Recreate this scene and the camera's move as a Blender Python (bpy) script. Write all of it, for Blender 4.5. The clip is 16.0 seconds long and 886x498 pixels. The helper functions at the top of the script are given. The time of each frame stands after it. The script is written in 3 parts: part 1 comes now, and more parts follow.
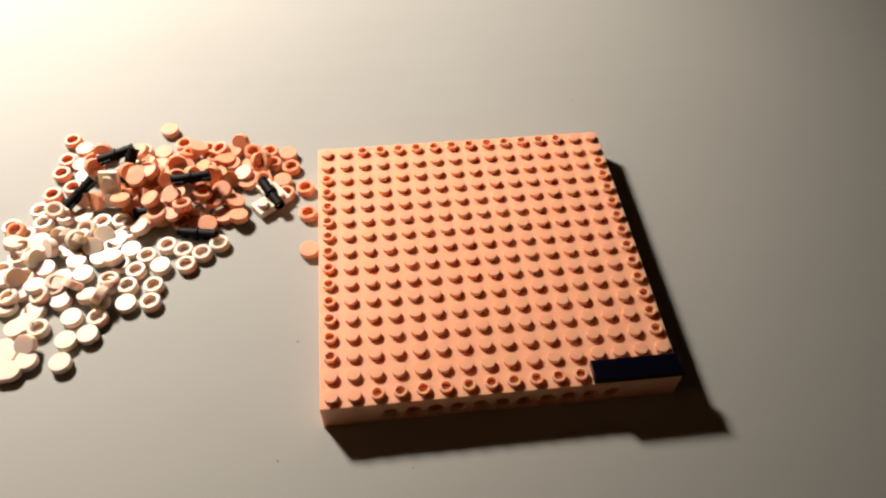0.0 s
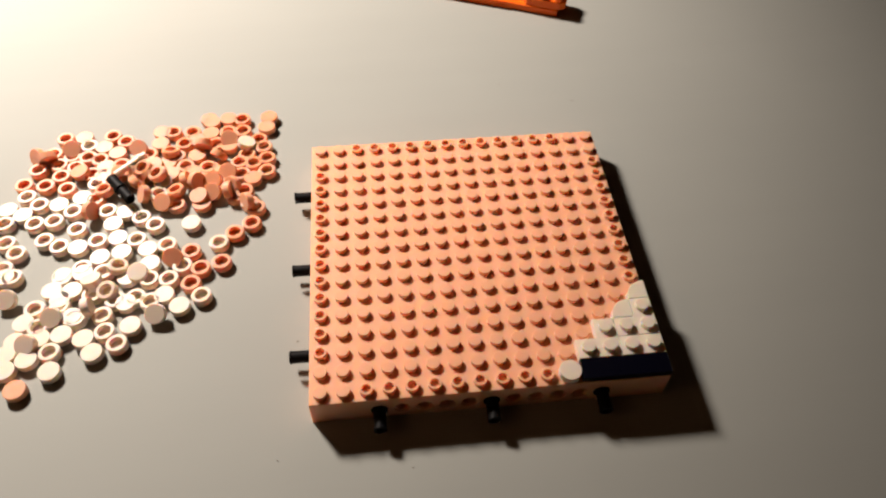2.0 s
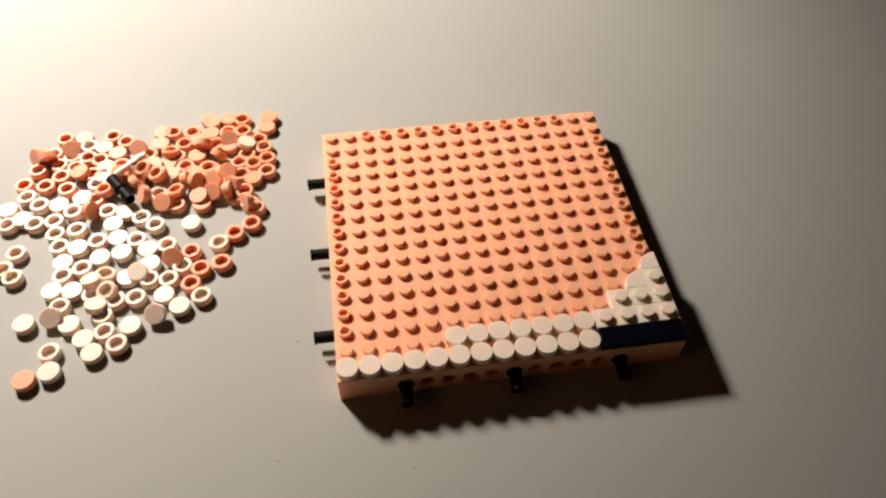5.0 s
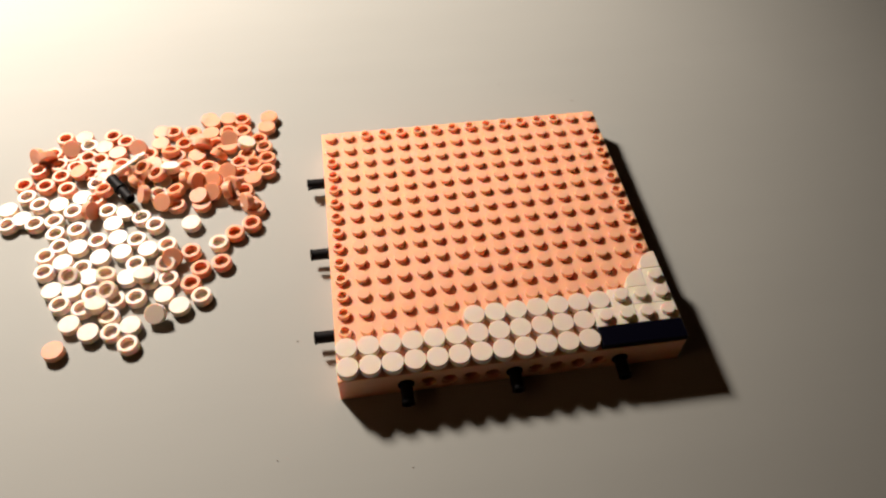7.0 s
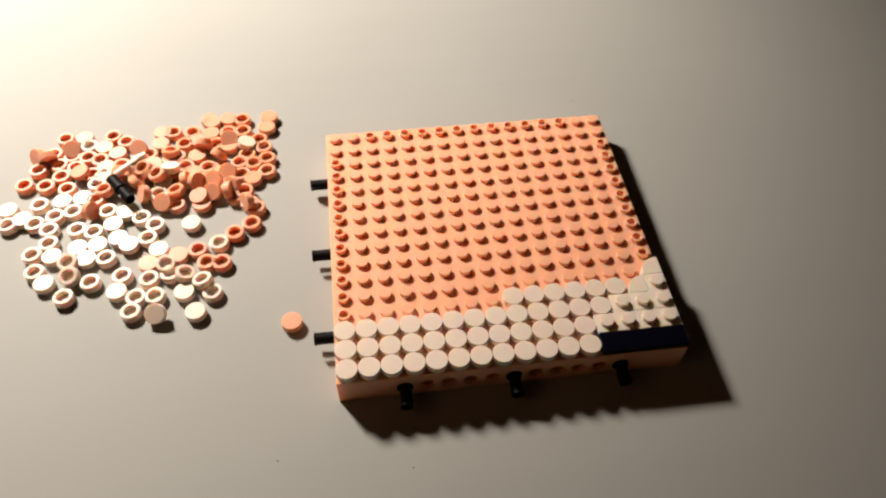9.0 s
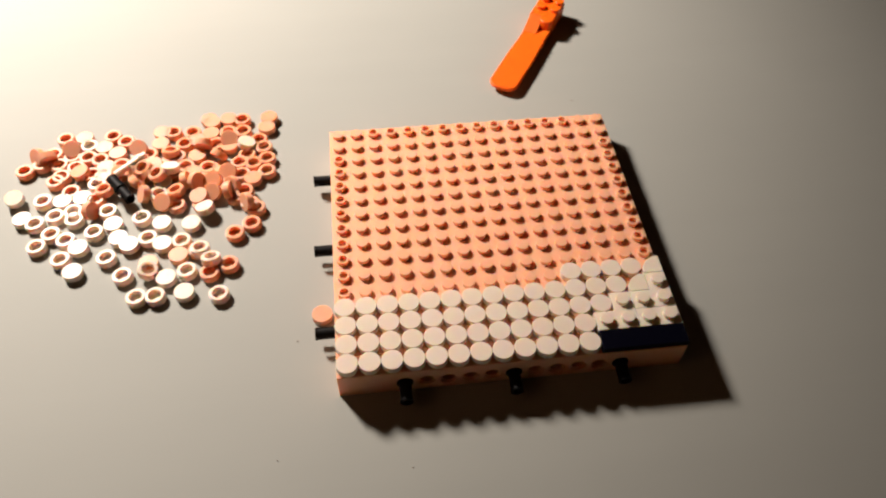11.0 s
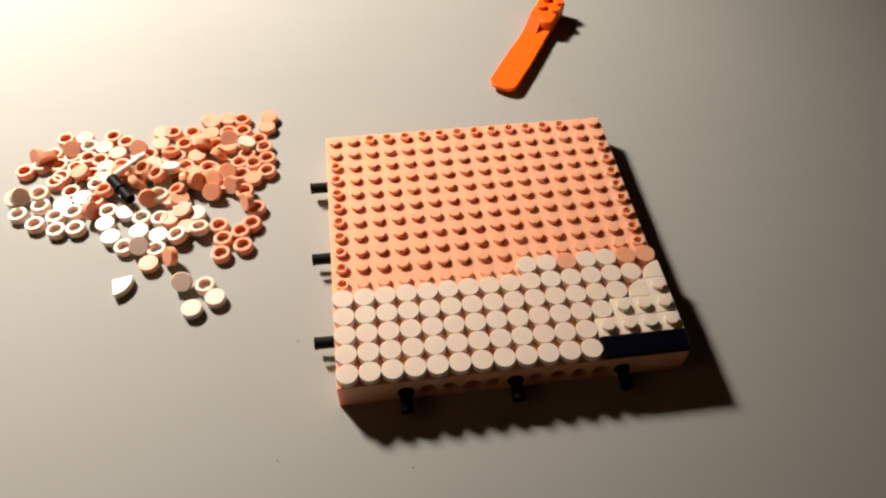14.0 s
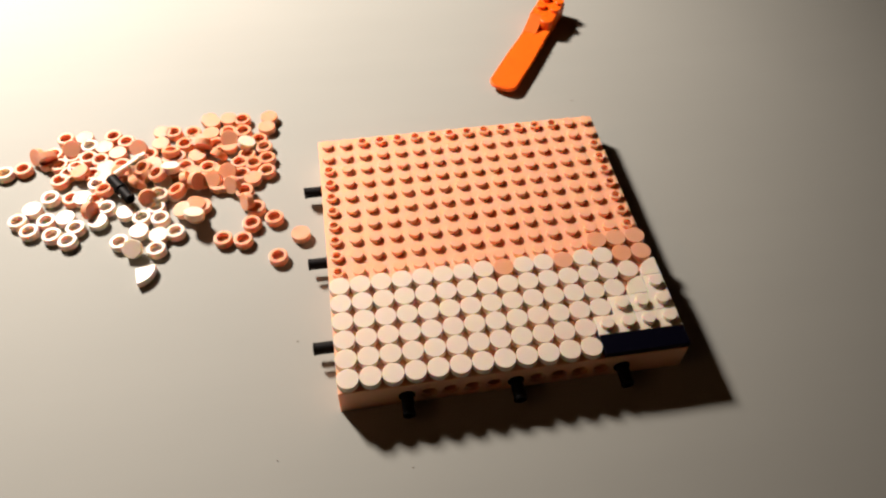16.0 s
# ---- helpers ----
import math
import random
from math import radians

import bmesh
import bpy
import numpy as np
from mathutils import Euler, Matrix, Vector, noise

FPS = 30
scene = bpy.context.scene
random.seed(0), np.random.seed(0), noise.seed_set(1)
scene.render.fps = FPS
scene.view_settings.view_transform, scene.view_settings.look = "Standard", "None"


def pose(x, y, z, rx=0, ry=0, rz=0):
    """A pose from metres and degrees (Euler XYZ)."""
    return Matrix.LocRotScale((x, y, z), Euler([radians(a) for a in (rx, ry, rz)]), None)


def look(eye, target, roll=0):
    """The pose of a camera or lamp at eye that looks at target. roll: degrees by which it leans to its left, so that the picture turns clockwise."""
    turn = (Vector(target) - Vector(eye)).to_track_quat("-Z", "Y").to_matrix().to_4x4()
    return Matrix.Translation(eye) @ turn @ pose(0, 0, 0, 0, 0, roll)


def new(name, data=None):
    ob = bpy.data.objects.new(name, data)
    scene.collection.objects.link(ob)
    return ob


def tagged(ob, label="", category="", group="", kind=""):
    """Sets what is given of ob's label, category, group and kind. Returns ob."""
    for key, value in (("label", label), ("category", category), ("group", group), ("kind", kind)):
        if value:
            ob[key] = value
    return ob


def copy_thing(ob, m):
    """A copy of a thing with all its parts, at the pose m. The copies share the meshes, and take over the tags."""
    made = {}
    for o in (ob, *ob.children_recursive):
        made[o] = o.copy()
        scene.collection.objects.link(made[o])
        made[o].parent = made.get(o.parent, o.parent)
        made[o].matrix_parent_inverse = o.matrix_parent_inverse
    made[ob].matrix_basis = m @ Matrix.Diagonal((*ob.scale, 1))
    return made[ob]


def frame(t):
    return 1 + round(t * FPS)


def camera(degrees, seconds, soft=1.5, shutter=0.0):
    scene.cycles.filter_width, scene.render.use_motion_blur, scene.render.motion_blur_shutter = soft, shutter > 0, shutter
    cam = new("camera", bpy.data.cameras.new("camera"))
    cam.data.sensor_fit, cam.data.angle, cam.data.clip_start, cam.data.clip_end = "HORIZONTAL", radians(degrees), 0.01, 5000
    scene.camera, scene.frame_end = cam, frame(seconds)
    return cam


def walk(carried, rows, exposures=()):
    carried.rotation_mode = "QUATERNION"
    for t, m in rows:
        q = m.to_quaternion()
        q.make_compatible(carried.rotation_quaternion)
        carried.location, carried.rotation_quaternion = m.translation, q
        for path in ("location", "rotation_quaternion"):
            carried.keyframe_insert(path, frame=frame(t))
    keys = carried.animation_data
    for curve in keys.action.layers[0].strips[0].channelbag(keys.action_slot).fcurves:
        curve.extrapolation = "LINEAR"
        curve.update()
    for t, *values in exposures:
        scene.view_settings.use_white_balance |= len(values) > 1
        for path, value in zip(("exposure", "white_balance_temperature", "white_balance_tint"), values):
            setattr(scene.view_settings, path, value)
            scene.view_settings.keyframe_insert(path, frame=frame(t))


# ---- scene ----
MM = 0.001
EYE, TARGET, ROLL = (-0.0491, -0.1909, 0.2437), (-0.0181, -0.0066, 0.0090), 1.47
cam = camera(62.28, 16.0, soft=2.2)
STILL = look(EYE, TARGET, ROLL)
NUDGED = look((-0.0430, -0.1917, 0.2438), (-0.0192, -0.0072, 0.0085), 0.05)   # the stand is knocked for two photographs
walk(cam, [(0.0, STILL), (8.4, STILL), (8.5, NUDGED), (8.6, NUDGED), (8.7, STILL), (16.0, STILL)],
     exposures=[(0.0, 0.08), (2.0, -0.01), (3.5, -0.03), (4.0, 0.0), (7.0, 0.03), (12.0, 0.05), (14.0, 0.03), (14.4, 0.08), (16.0, 0.12)])

# ---- light: a desk lamp beyond the table's far left corner, in a dim room ----
world = bpy.data.worlds.new("dim_room")
scene.world = world
world.use_nodes = True
world.node_tree.nodes["Background"].inputs[0].default_value = (1.0, 0.70, 0.48, 1)
world.node_tree.nodes["Background"].inputs[1].default_value = 0.026
LAMP = (-0.380, 0.452, 0.450)
spot = bpy.data.lights.new("desk_lamp_light", "SPOT")
spot.energy, spot.color = 46.3, (1.0, 0.870, 0.774)
spot.spot_size, spot.spot_blend, spot.shadow_soft_size = radians(110), 0.50, 0.050
lamp = new("desk_lamp_light", spot)
lamp.matrix_world = look(LAMP, (-0.330, 0.370, 0.0))
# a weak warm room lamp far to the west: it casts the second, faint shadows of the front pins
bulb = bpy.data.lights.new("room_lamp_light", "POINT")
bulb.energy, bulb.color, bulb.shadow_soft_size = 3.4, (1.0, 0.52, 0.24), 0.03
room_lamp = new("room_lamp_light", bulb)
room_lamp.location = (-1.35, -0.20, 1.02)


# ---- materials ----
def mat(name, color, rough=0.3, vary=0.06, scale=60.0, bump=0.02, bump_scale=400.0, coat=0.0, rand=0.0, sub=0.0, spec=0.5, grain=0.0):
    m = bpy.data.materials.new(name)
    m.use_nodes = True
    n, l = m.node_tree.nodes, m.node_tree.links
    b = n["Principled BSDF"]
    co = n.new("ShaderNodeTexCoord")
    big = n.new("ShaderNodeTexNoise")
    big.inputs["Scale"].default_value, big.inputs["Detail"].default_value = scale, 3
    l.new(co.outputs["Object"], big.inputs["Vector"])
    ramp = n.new("ShaderNodeMapRange")
    ramp.inputs["To Min"].default_value, ramp.inputs["To Max"].default_value = 1 - vary, 1 + vary
    l.new(big.outputs["Fac"], ramp.inputs["Value"])
    mul = n.new("ShaderNodeMix")
    mul.data_type, mul.blend_type = "RGBA", "MULTIPLY"
    mul.inputs["Factor"].default_value = 1.0
    mul.inputs["A"].default_value = (*color, 1)
    l.new(ramp.outputs["Result"], mul.inputs["B"])
    out = mul.outputs["Result"]
    if grain:   # long faint streaks along x
        stretch = n.new("ShaderNodeMapping")
        stretch.inputs["Scale"].default_value = (3.0, 70.0, 1.0)
        l.new(co.outputs["Object"], stretch.inputs["Vector"])
        streak = n.new("ShaderNodeTexNoise")
        streak.inputs["Scale"].default_value, streak.inputs["Detail"].default_value = 1.0, 4
        l.new(stretch.outputs["Vector"], streak.inputs["Vector"])
        sr = n.new("ShaderNodeMapRange")
        sr.inputs["From Min"].default_value, sr.inputs["From Max"].default_value = 0.3, 0.7
        sr.inputs["To Min"].default_value, sr.inputs["To Max"].default_value = 1 - grain, 1 + grain
        l.new(streak.outputs["Fac"], sr.inputs["Value"])
        m2 = n.new("ShaderNodeMix")
        m2.data_type, m2.blend_type = "RGBA", "MULTIPLY"
        m2.inputs["Factor"].default_value = 1.0
        l.new(out, m2.inputs["A"])
        l.new(sr.outputs["Result"], m2.inputs["B"])
        out = m2.outputs["Result"]
    if rand:
        info = n.new("ShaderNodeObjectInfo")
        hsv = n.new("ShaderNodeHueSaturation")
        rr = n.new("ShaderNodeMapRange")
        rr.inputs["To Min"].default_value, rr.inputs["To Max"].default_value = 1 - rand, 1 + rand
        l.new(info.outputs["Random"], rr.inputs["Value"])
        l.new(rr.outputs["Result"], hsv.inputs["Saturation"])
        l.new(out, hsv.inputs["Color"])
        out = hsv.outputs["Color"]
    l.new(out, b.inputs["Base Color"])
    fine = n.new("ShaderNodeTexNoise")
    fine.inputs["Scale"].default_value, fine.inputs["Detail"].default_value = bump_scale, 4
    l.new(co.outputs["Object"], fine.inputs["Vector"])
    rg = n.new("ShaderNodeMapRange")
    rg.inputs["To Min"].default_value, rg.inputs["To Max"].default_value = max(0.02, rough - 0.06), rough + 0.08
    l.new(fine.outputs["Fac"], rg.inputs["Value"])
    l.new(rg.outputs["Result"], b.inputs["Roughness"])
    bp = n.new("ShaderNodeBump")
    bp.inputs["Strength"].default_value, bp.inputs["Distance"].default_value = bump, 0.0004
    l.new(fine.outputs["Fac"], bp.inputs["Height"])
    l.new(bp.outputs["Normal"], b.inputs["Normal"])
    b.inputs["Coat Weight"].default_value = coat
    b.inputs["Specular IOR Level"].default_value = spec
    if sub:
        b.inputs["Subsurface Weight"].default_value = sub
        b.inputs["Subsurface Radius"].default_value = (1.0, 0.55, 0.22)
        b.inputs["Subsurface Scale"].default_value = 0.0025
    return m


M_PEACH = mat("peach_plastic", (0.85, 0.440, 0.272), 0.36, 0.04, 40, 0.03, 900, sub=0.6, spec=0.4)
M_PEACH_TILE = mat("peach_tile_plastic", (0.745, 0.360, 0.220), 0.36, 0.03, 90, 0.02, 900, rand=0.06, sub=0.6, spec=0.15)
M_WHITE = mat("warm_white_plastic", (0.795, 0.650, 0.540), 0.32, 0.03, 90, 0.02, 900, rand=0.07, sub=0.5, spec=0.14)
M_PLATE = mat("white_plate_plastic", (0.80, 0.685, 0.570), 0.28, 0.03, 90, 0.02, 900, sub=0.5, spec=0.3)
M_BLACK = mat("black_plastic", (0.004, 0.0036, 0.004), 0.55, 0.1, 90, 0.03, 900, spec=0.12)
M_NAVY = mat("dark_blue_plastic", (0.0010, 0.0009, 0.0048), 0.3, 0.1, 90, 0.03, 900, spec=0.3)
M_ORANGE = mat("orange_plastic", (0.88, 0.138, 0.003), 0.45, 0.05, 60, 0.04, 700, sub=0.3, spec=0.35)
# walls, ceiling and table legs, all out of view; dark to keep bounced light low
M_WALL = mat("dark_unseen_surfaces", (0.11, 0.075, 0.05), 0.8, 0.05, 3, 0.05, 60)
M_FLOOR = mat("dark_floor", (0.20, 0.13, 0.08), 0.6, 0.2, 4, 0.1, 80)
M_TABLE = mat("pale_table_laminate", (0.342, 0.347, 0.317), 0.72, 0.035, 14, 0.03, 700, spec=0.18, grain=0.008)


# ---- mesh helpers ----
def link(name, bm, material, parent=None, label="", smooth=True):
    me = bpy.data.meshes.new(name)
    bmesh.ops.recalc_face_normals(bm, faces=bm.faces)
    bm.to_mesh(me)
    bm.free()
    me.materials.append(material)
    if smooth:
        me.shade_smooth()
        me.set_sharp_from_angle(angle=radians(32))
    ob = new(name, me)
    if parent:
        ob.parent = parent
    if label:
        ob["label"] = label
    return ob


def part(name, bm, material, parent, label=""):
    return link(name, bm, material, parent, label)


def share(name, ob, parent, x, y, z):
    o = new(name, ob.data)
    o.parent = parent
    o.location = (x, y, z)
    return o


def lathe(bm, profile, n=24, a0=0.0, a1=360.0, axis="z", closed=False):
    """Turn a profile of (radius, height) in mm about an axis; closed: the profile is a ring and the turn may be partial."""
    full = a1 - a0 >= 360
    steps = n if full else n + 1
    rings = []
    for s in range(steps):
        a = radians(a0 + (a1 - a0) * s / n)
        ring = []
        for r, h in profile:
            v = (r * math.cos(a), r * math.sin(a), h)
            if axis == "x":
                v = (h, r * math.cos(a), r * math.sin(a))
            ring.append(bm.verts.new([c * MM for c in v]))
        rings.append(ring)
    m = len(profile)
    for s in range(n):
        A, B = rings[s], rings[(s + 1) % steps]
        for k in range(m if closed else m - 1):
            k2 = (k + 1) % m
            bm.faces.new((A[k], B[k], B[k2], A[k2]))
    if not full:
        bm.faces.new(rings[0])
        bm.faces.new(list(reversed(rings[-1])))
    bmesh.ops.remove_doubles(bm, verts=bm.verts, dist=1e-6)


def prism(bm, outline, z0, z1, cut=0.15):
    """An upright prism in mm with a small chamfer round its top and bottom edges."""

    def inset(d):
        out = []
        k = len(outline)
        for i in range(k):
            p, a, b = Vector(outline[i]), Vector(outline[i - 1]), Vector(outline[(i + 1) % k])
            e1, e2 = (p - a).normalized(), (b - p).normalized()
            n1, n2 = Vector((-e1.y, e1.x)), Vector((-e2.y, e2.x))
            nn = (n1 + n2) / max(0.4, 1 + n1.dot(n2))
            out.append(p + nn * d)
        return out
    loops = []
    for d, z in ((cut, z0), (0, z0 + cut), (0, z1 - cut), (cut, z1)):
        loops.append([bm.verts.new((q.x * MM, q.y * MM, z * MM)) for q in inset(d)])
    for A, B in zip(loops, loops[1:]):
        for i in range(len(A)):
            j = (i + 1) % len(A)
            bm.faces.new((A[i], A[j], B[j], B[i]))
    bm.faces.new(list(reversed(loops[0])))
    bm.faces.new(loops[-1])


def box(bm, x0, x1, y0, y1, z0, z1, cut=0.15):
    prism(bm, [(x0, y0), (x1, y0), (x1, y1), (x0, y1)], z0, z1, cut)


# ---- the table and the room round it ----
def slab(name, x0, x1, y0, y1, z0, z1, material):
    bm = bmesh.new()
    box(bm, x0 * 1000, x1 * 1000, y0 * 1000, y1 * 1000, z0 * 1000, z1 * 1000, 1.0)
    return tagged(link(name, bm, material, smooth=False), kind="structure")


def build_table():
    table = new("table")
    tagged(table, "pale grey-white matt table lit by a lamp", "table", kind="structure")
    slab("tabletop", -0.62, 0.62, -0.36, 0.64, -0.028, 0.0, M_TABLE).parent = table
    for sx in (-0.57, 0.57):
        for sy in (-0.31, 0.59):
            slab("leg", sx - 0.022, sx + 0.022, sy - 0.022, sy + 0.022, -0.74, -0.0282, M_WALL).parent = table


build_table()
# unseen room shell, added to close the space round the table
slab("floor", -1.8, 1.8, -1.5, 1.9, -0.78, -0.74, M_FLOOR)
slab("ceiling", -1.8, 1.8, -1.5, 1.9, 1.66, 1.70, M_WALL)
slab("wall_north", -1.8, 1.8, 1.9, 2.0, -0.74, 1.66, M_WALL)
slab("wall_south", -1.8, 1.8, -1.6, -1.5, -0.74, 1.66, M_WALL)
slab("wall_east", 1.8, 1.9, -1.5, 1.9, -0.74, 1.66, M_WALL)
slab("wall_west", -1.9, -1.8, -1.5, 1.9, -0.74, 1.66, M_WALL)


def build_dust():
    """Five grains of dust on the tabletop."""
    bm = bmesh.new()
    for x, y, r in ((62, 87, 0.3), (-41, -93, 0.2), (-79, -37, 0.25), (28, 104, 0.2), (-87, -84, 0.2)):
        bmesh.ops.create_icosphere(bm, subdivisions=1, radius=r * MM, matrix=pose(x * MM, y * MM, r * 0.6 * MM, 40))
    tagged(link("table_dust", bm, M_FLOOR), "tiny brown dust grains scattered on the tabletop", "dust", kind="stuff")


build_dust()

# ---- where the base stands, second by second: x, y in mm and turn in degrees ----
BOARD = [(0, -4.39, -11.99, -2.07),
         (0.5, -4.76, -15.54, -7.04),
         (1, -8.15, -10.22, -4.07),
         (1.5, -7.12, -9.88, -3.94),
         (2, -7.53, -10.55, -2.63),
         (2.5, -6.13, -7.21, -1.63),
         (3, -1.19, -5.91, -1.84),
         (3.5, -1.00, -2.00, -0.77),
         (4, 0.20, -0.45, -0.38),
         (6.5, -0.13, 0.17, 0.15),
         (7, 0.00, 0.00, -0.00),
         (7.5, 0.03, -0.37, -0.06),
         (8, 0.84, -0.25, -0.35),
         (8.5, 0.77, -1.04, -0.72),
         (9, 0.71, -1.83, -1.08),
         (11.5, 1.90, -0.15, -1.94),
         (12, 2.18, -0.91, -2.02),
         (12.5, 1.99, -1.63, -1.86),
         (13, 3.06, -1.75, -1.92),
         (13.5, 1.39, -2.85, -1.89),
         (14, 0.65, -3.67, -0.98),
         (14.5, 1.58, -4.10, -1.16),
         (15, 1.57, -4.28, -1.16),
         (15.5, -1.22, -3.97, 0.68),
         (16, -1.04, -3.89, 0.72)]


def board_at(f):
    """The base's pose at a count of 1/30 s; it is pushed on three photographs at a time."""
    t = round(f / 15.0 + 1e-6) * 0.5
    for (t0, *a), (t1, *b) in zip(BOARD, BOARD[1:]):
        if t <= t1:
            k = (t - t0) / (t1 - t0)
            x, y, r = [p + (q - p) * k for p, q in zip(a, b)]
            return pose(x * MM, y * MM, 0, 0, 0, r)
    t0, x, y, r = BOARD[-1]
    return pose(x * MM, y * MM, 0, 0, 0, r)


BOARD_STEPS = [f for f in range(1, 481) if round(f / 15.0 + 1e-6) != round((f - 1) / 15.0 + 1e-6)]
HEIGHT, STUD, TILE = 12.8, 1.8, 3.2
TRACKS = []   # (thing, stations); a station: arrival in 1/30 s, pose, whether the pose rides on the base


def rows_of(stations):
    rows = {}
    last = None
    for k, (f, m, rides) in enumerate(stations):
        end = stations[k + 1][0] - 3 if k + 1 < len(stations) else 480
        end = max(end, f)
        here = board_at(f) @ m if rides else m
        if last is not None:
            # a photograph's step: what must be turned over is turned where it lies, then all is set down at once
            f0, p0 = last
            q0, q1 = p0.to_quaternion(), here.to_quaternion()
            steps = 3 if q0.rotation_difference(q1).angle > radians(85) else 1
            rows[f - steps] = p0
            for s in range(1, steps):
                rows[f - steps + s] = Matrix.LocRotScale(p0.translation + Vector((0, 0, 0.003)), q0.slerp(q1, s / steps), None)
        rows[f] = here
        if rides:
            for s in BOARD_STEPS:
                if f < s <= end:
                    if s - 1 > f:
                        rows[s - 1] = here
                    here = board_at(s) @ m
                    rows[s] = here
        rows[end] = here
        last = (end, here)
    return [(f / 30.0, rows[f]) for f in sorted(rows)]


# ---- studs, plates, tiles and pins ----
def stud_mesh(hollow):
    bm = bmesh.new()
    top = [(2.45, 0), (2.45, STUD - 0.12), (2.33, STUD)]
    if hollow:
        lathe(bm, top + [(1.68, STUD), (1.60, STUD - 0.1), (1.60, 0.1), (0.0, 0.1)], 20)
    else:
        lathe(bm, top + [(0.0, STUD)], 20)
    return bm


def side_cell(bm, u0, u1, hole_u, hole_z, z1, place):
    """One length of the base's side with a round counterbored pin hole; place(u, z, depth) gives the point."""
    angles = [2 * math.pi * k / 16 for k in range(16)]
    corners = [math.atan2(z - hole_z, u - hole_u) % (2 * math.pi) for u in (u0, u1) for z in (0, z1)]
    angles = sorted(set(angles + corners))

    def edge(a):
        c, s = math.cos(a), math.sin(a)
        k = min([((u1 if c > 0 else u0) - hole_u) / c if abs(c) > 1e-9 else 1e9, ((z1 if s > 0 else 0) - hole_z) / s if abs(s) > 1e-9 else 1e9])
        return hole_u + c * k, hole_z + s * k

    def ring(r, d):
        return [bm.verts.new(place(hole_u + r * math.cos(a), hole_z + r * math.sin(a), d)) for a in angles]
    loops = [[bm.verts.new(place(*edge(a), 0)) for a in angles], ring(3.1, 0), ring(3.1, 0.8), ring(2.45, 0.8), ring(2.45, 7.0)]
    for A, B in zip(loops, loops[1:]):
        for i in range(len(A)):
            j = (i + 1) % len(A)
            bm.faces.new((A[i], A[j], B[j], B[i]))
    bm.faces.new(loops[-1])


HOLE_Z = 5.6


def build_base():
    base = new("mosaic_base")
    tagged(base, "peach plastic sixteen by sixteen stud mosaic base with pin holes", "building plate")
    bm = bmesh.new()
    h = 64.0
    for side in range(4):
        turn = Matrix.Rotation(side * math.pi / 2, 3, "Z")

        def place(u, z, d):
            return (turn @ Vector((u, -h + d, z))) * MM
        for k in range(-5, 6):
            side_cell(bm, k * 8 - 4, k * 8 + 4, k * 8, HOLE_Z, HEIGHT - 0.2, place)
        for a, b in ((-h, -44), (44, h)):
            bm.faces.new([bm.verts.new(place(u, z, 0)) for u, z in ((a, 0), (b, 0), (b, HEIGHT - 0.2), (a, HEIGHT - 0.2))])
        lo = [bm.verts.new(place(u, HEIGHT - 0.2, 0)) for u in (-h, h)]
        hi = [bm.verts.new(place(u, HEIGHT, 0.2)) for u in (h - 0.2, -h + 0.2)]
        bm.faces.new(lo + hi)
    g = h - 0.2
    bm.faces.new([bm.verts.new((x * MM, y * MM, HEIGHT * MM)) for x, y in ((-g, -g), (g, -g), (g, g), (-g, g))])
    bm.faces.new([bm.verts.new((x * MM, y * MM, 0)) for x, y in ((-h, -h), (-h, h), (h, h), (h, -h))])
    bmesh.ops.remove_doubles(bm, verts=bm.verts, dist=1e-6)
    part("shell", bm, M_PEACH, base)
    solid = hollow = None
    for j in range(16):
        for i in range(16):
            rim = i in (0, 15) or j in (0, 15)
            near = (i in (0, 1, 14, 15)) and (j in (0, 1, 14, 15))
            x, y, z = (-60 + 8 * i) * MM, (60 - 8 * j) * MM, HEIGHT * MM
            if rim and not near:
                if hollow is None:
                    hollow = part("hollow_stud", stud_mesh(True), M_PEACH, base)
                    hollow.location = (x, y, z)
                else:
                    share("hollow_stud", hollow, base, x, y, z)
            elif solid is None:
                solid = part("stud", stud_mesh(False), M_PEACH, base)
                solid.location = (x, y, z)
            else:
                share("stud", solid, base, x, y, z)
    TRACKS.append((base, [(0, Matrix.Identity(4), True)]))


build_base()


def slot_pose(i, j, z=HEIGHT, turn=0.0):
    return pose((-60 + 8 * i) * MM, (60 - 8 * j) * MM, z * MM, 0, 0, turn)


def build_plate(cells, label, category="plate"):
    """A flat plate over stud cells (i to the right, j towards the front), its origin under cell (0, 0)."""
    thing = new("corner_plate" if len(cells) > 2 else "plate")
    tagged(thing, label, category, "white plates")
    bm = bmesh.new()
    a = 3.95
    if len(cells) == 2:
        box(bm, -a, 8 + a, -a, a, 0, TILE)
    else:
        prism(bm, [(-a, -a), (8 + a, -a), (8 + a, 8 + a), (8 - a, 8 + a), (8 - a, a), (-a, a)], 0, TILE)
    part("plate_body", bm, M_PLATE, thing)
    first = None
    for i, j in cells:
        if first is None:
            first = part("stud", stud_mesh(False), M_PLATE, thing)
            first.location = (i * 8 * MM, -j * 8 * MM, TILE * MM)
        else:
            share("stud", first, thing, i * 8 * MM, -j * 8 * MM, TILE * MM)
    return thing


def build_quarter():
    bm = bmesh.new()
    a = 3.95
    arc = [(a - 2 * a * math.cos(t), -a + 2 * a * math.sin(t)) for t in [radians(9 * k) for k in range(11)]]
    prism(bm, [(a, -a)] + list(reversed(arc)), 0, TILE)
    ob = link("quarter_tile", bm, M_PLATE)
    return tagged(ob, "warm white quarter-round tile with one curved edge", "tile", "quarter tiles")


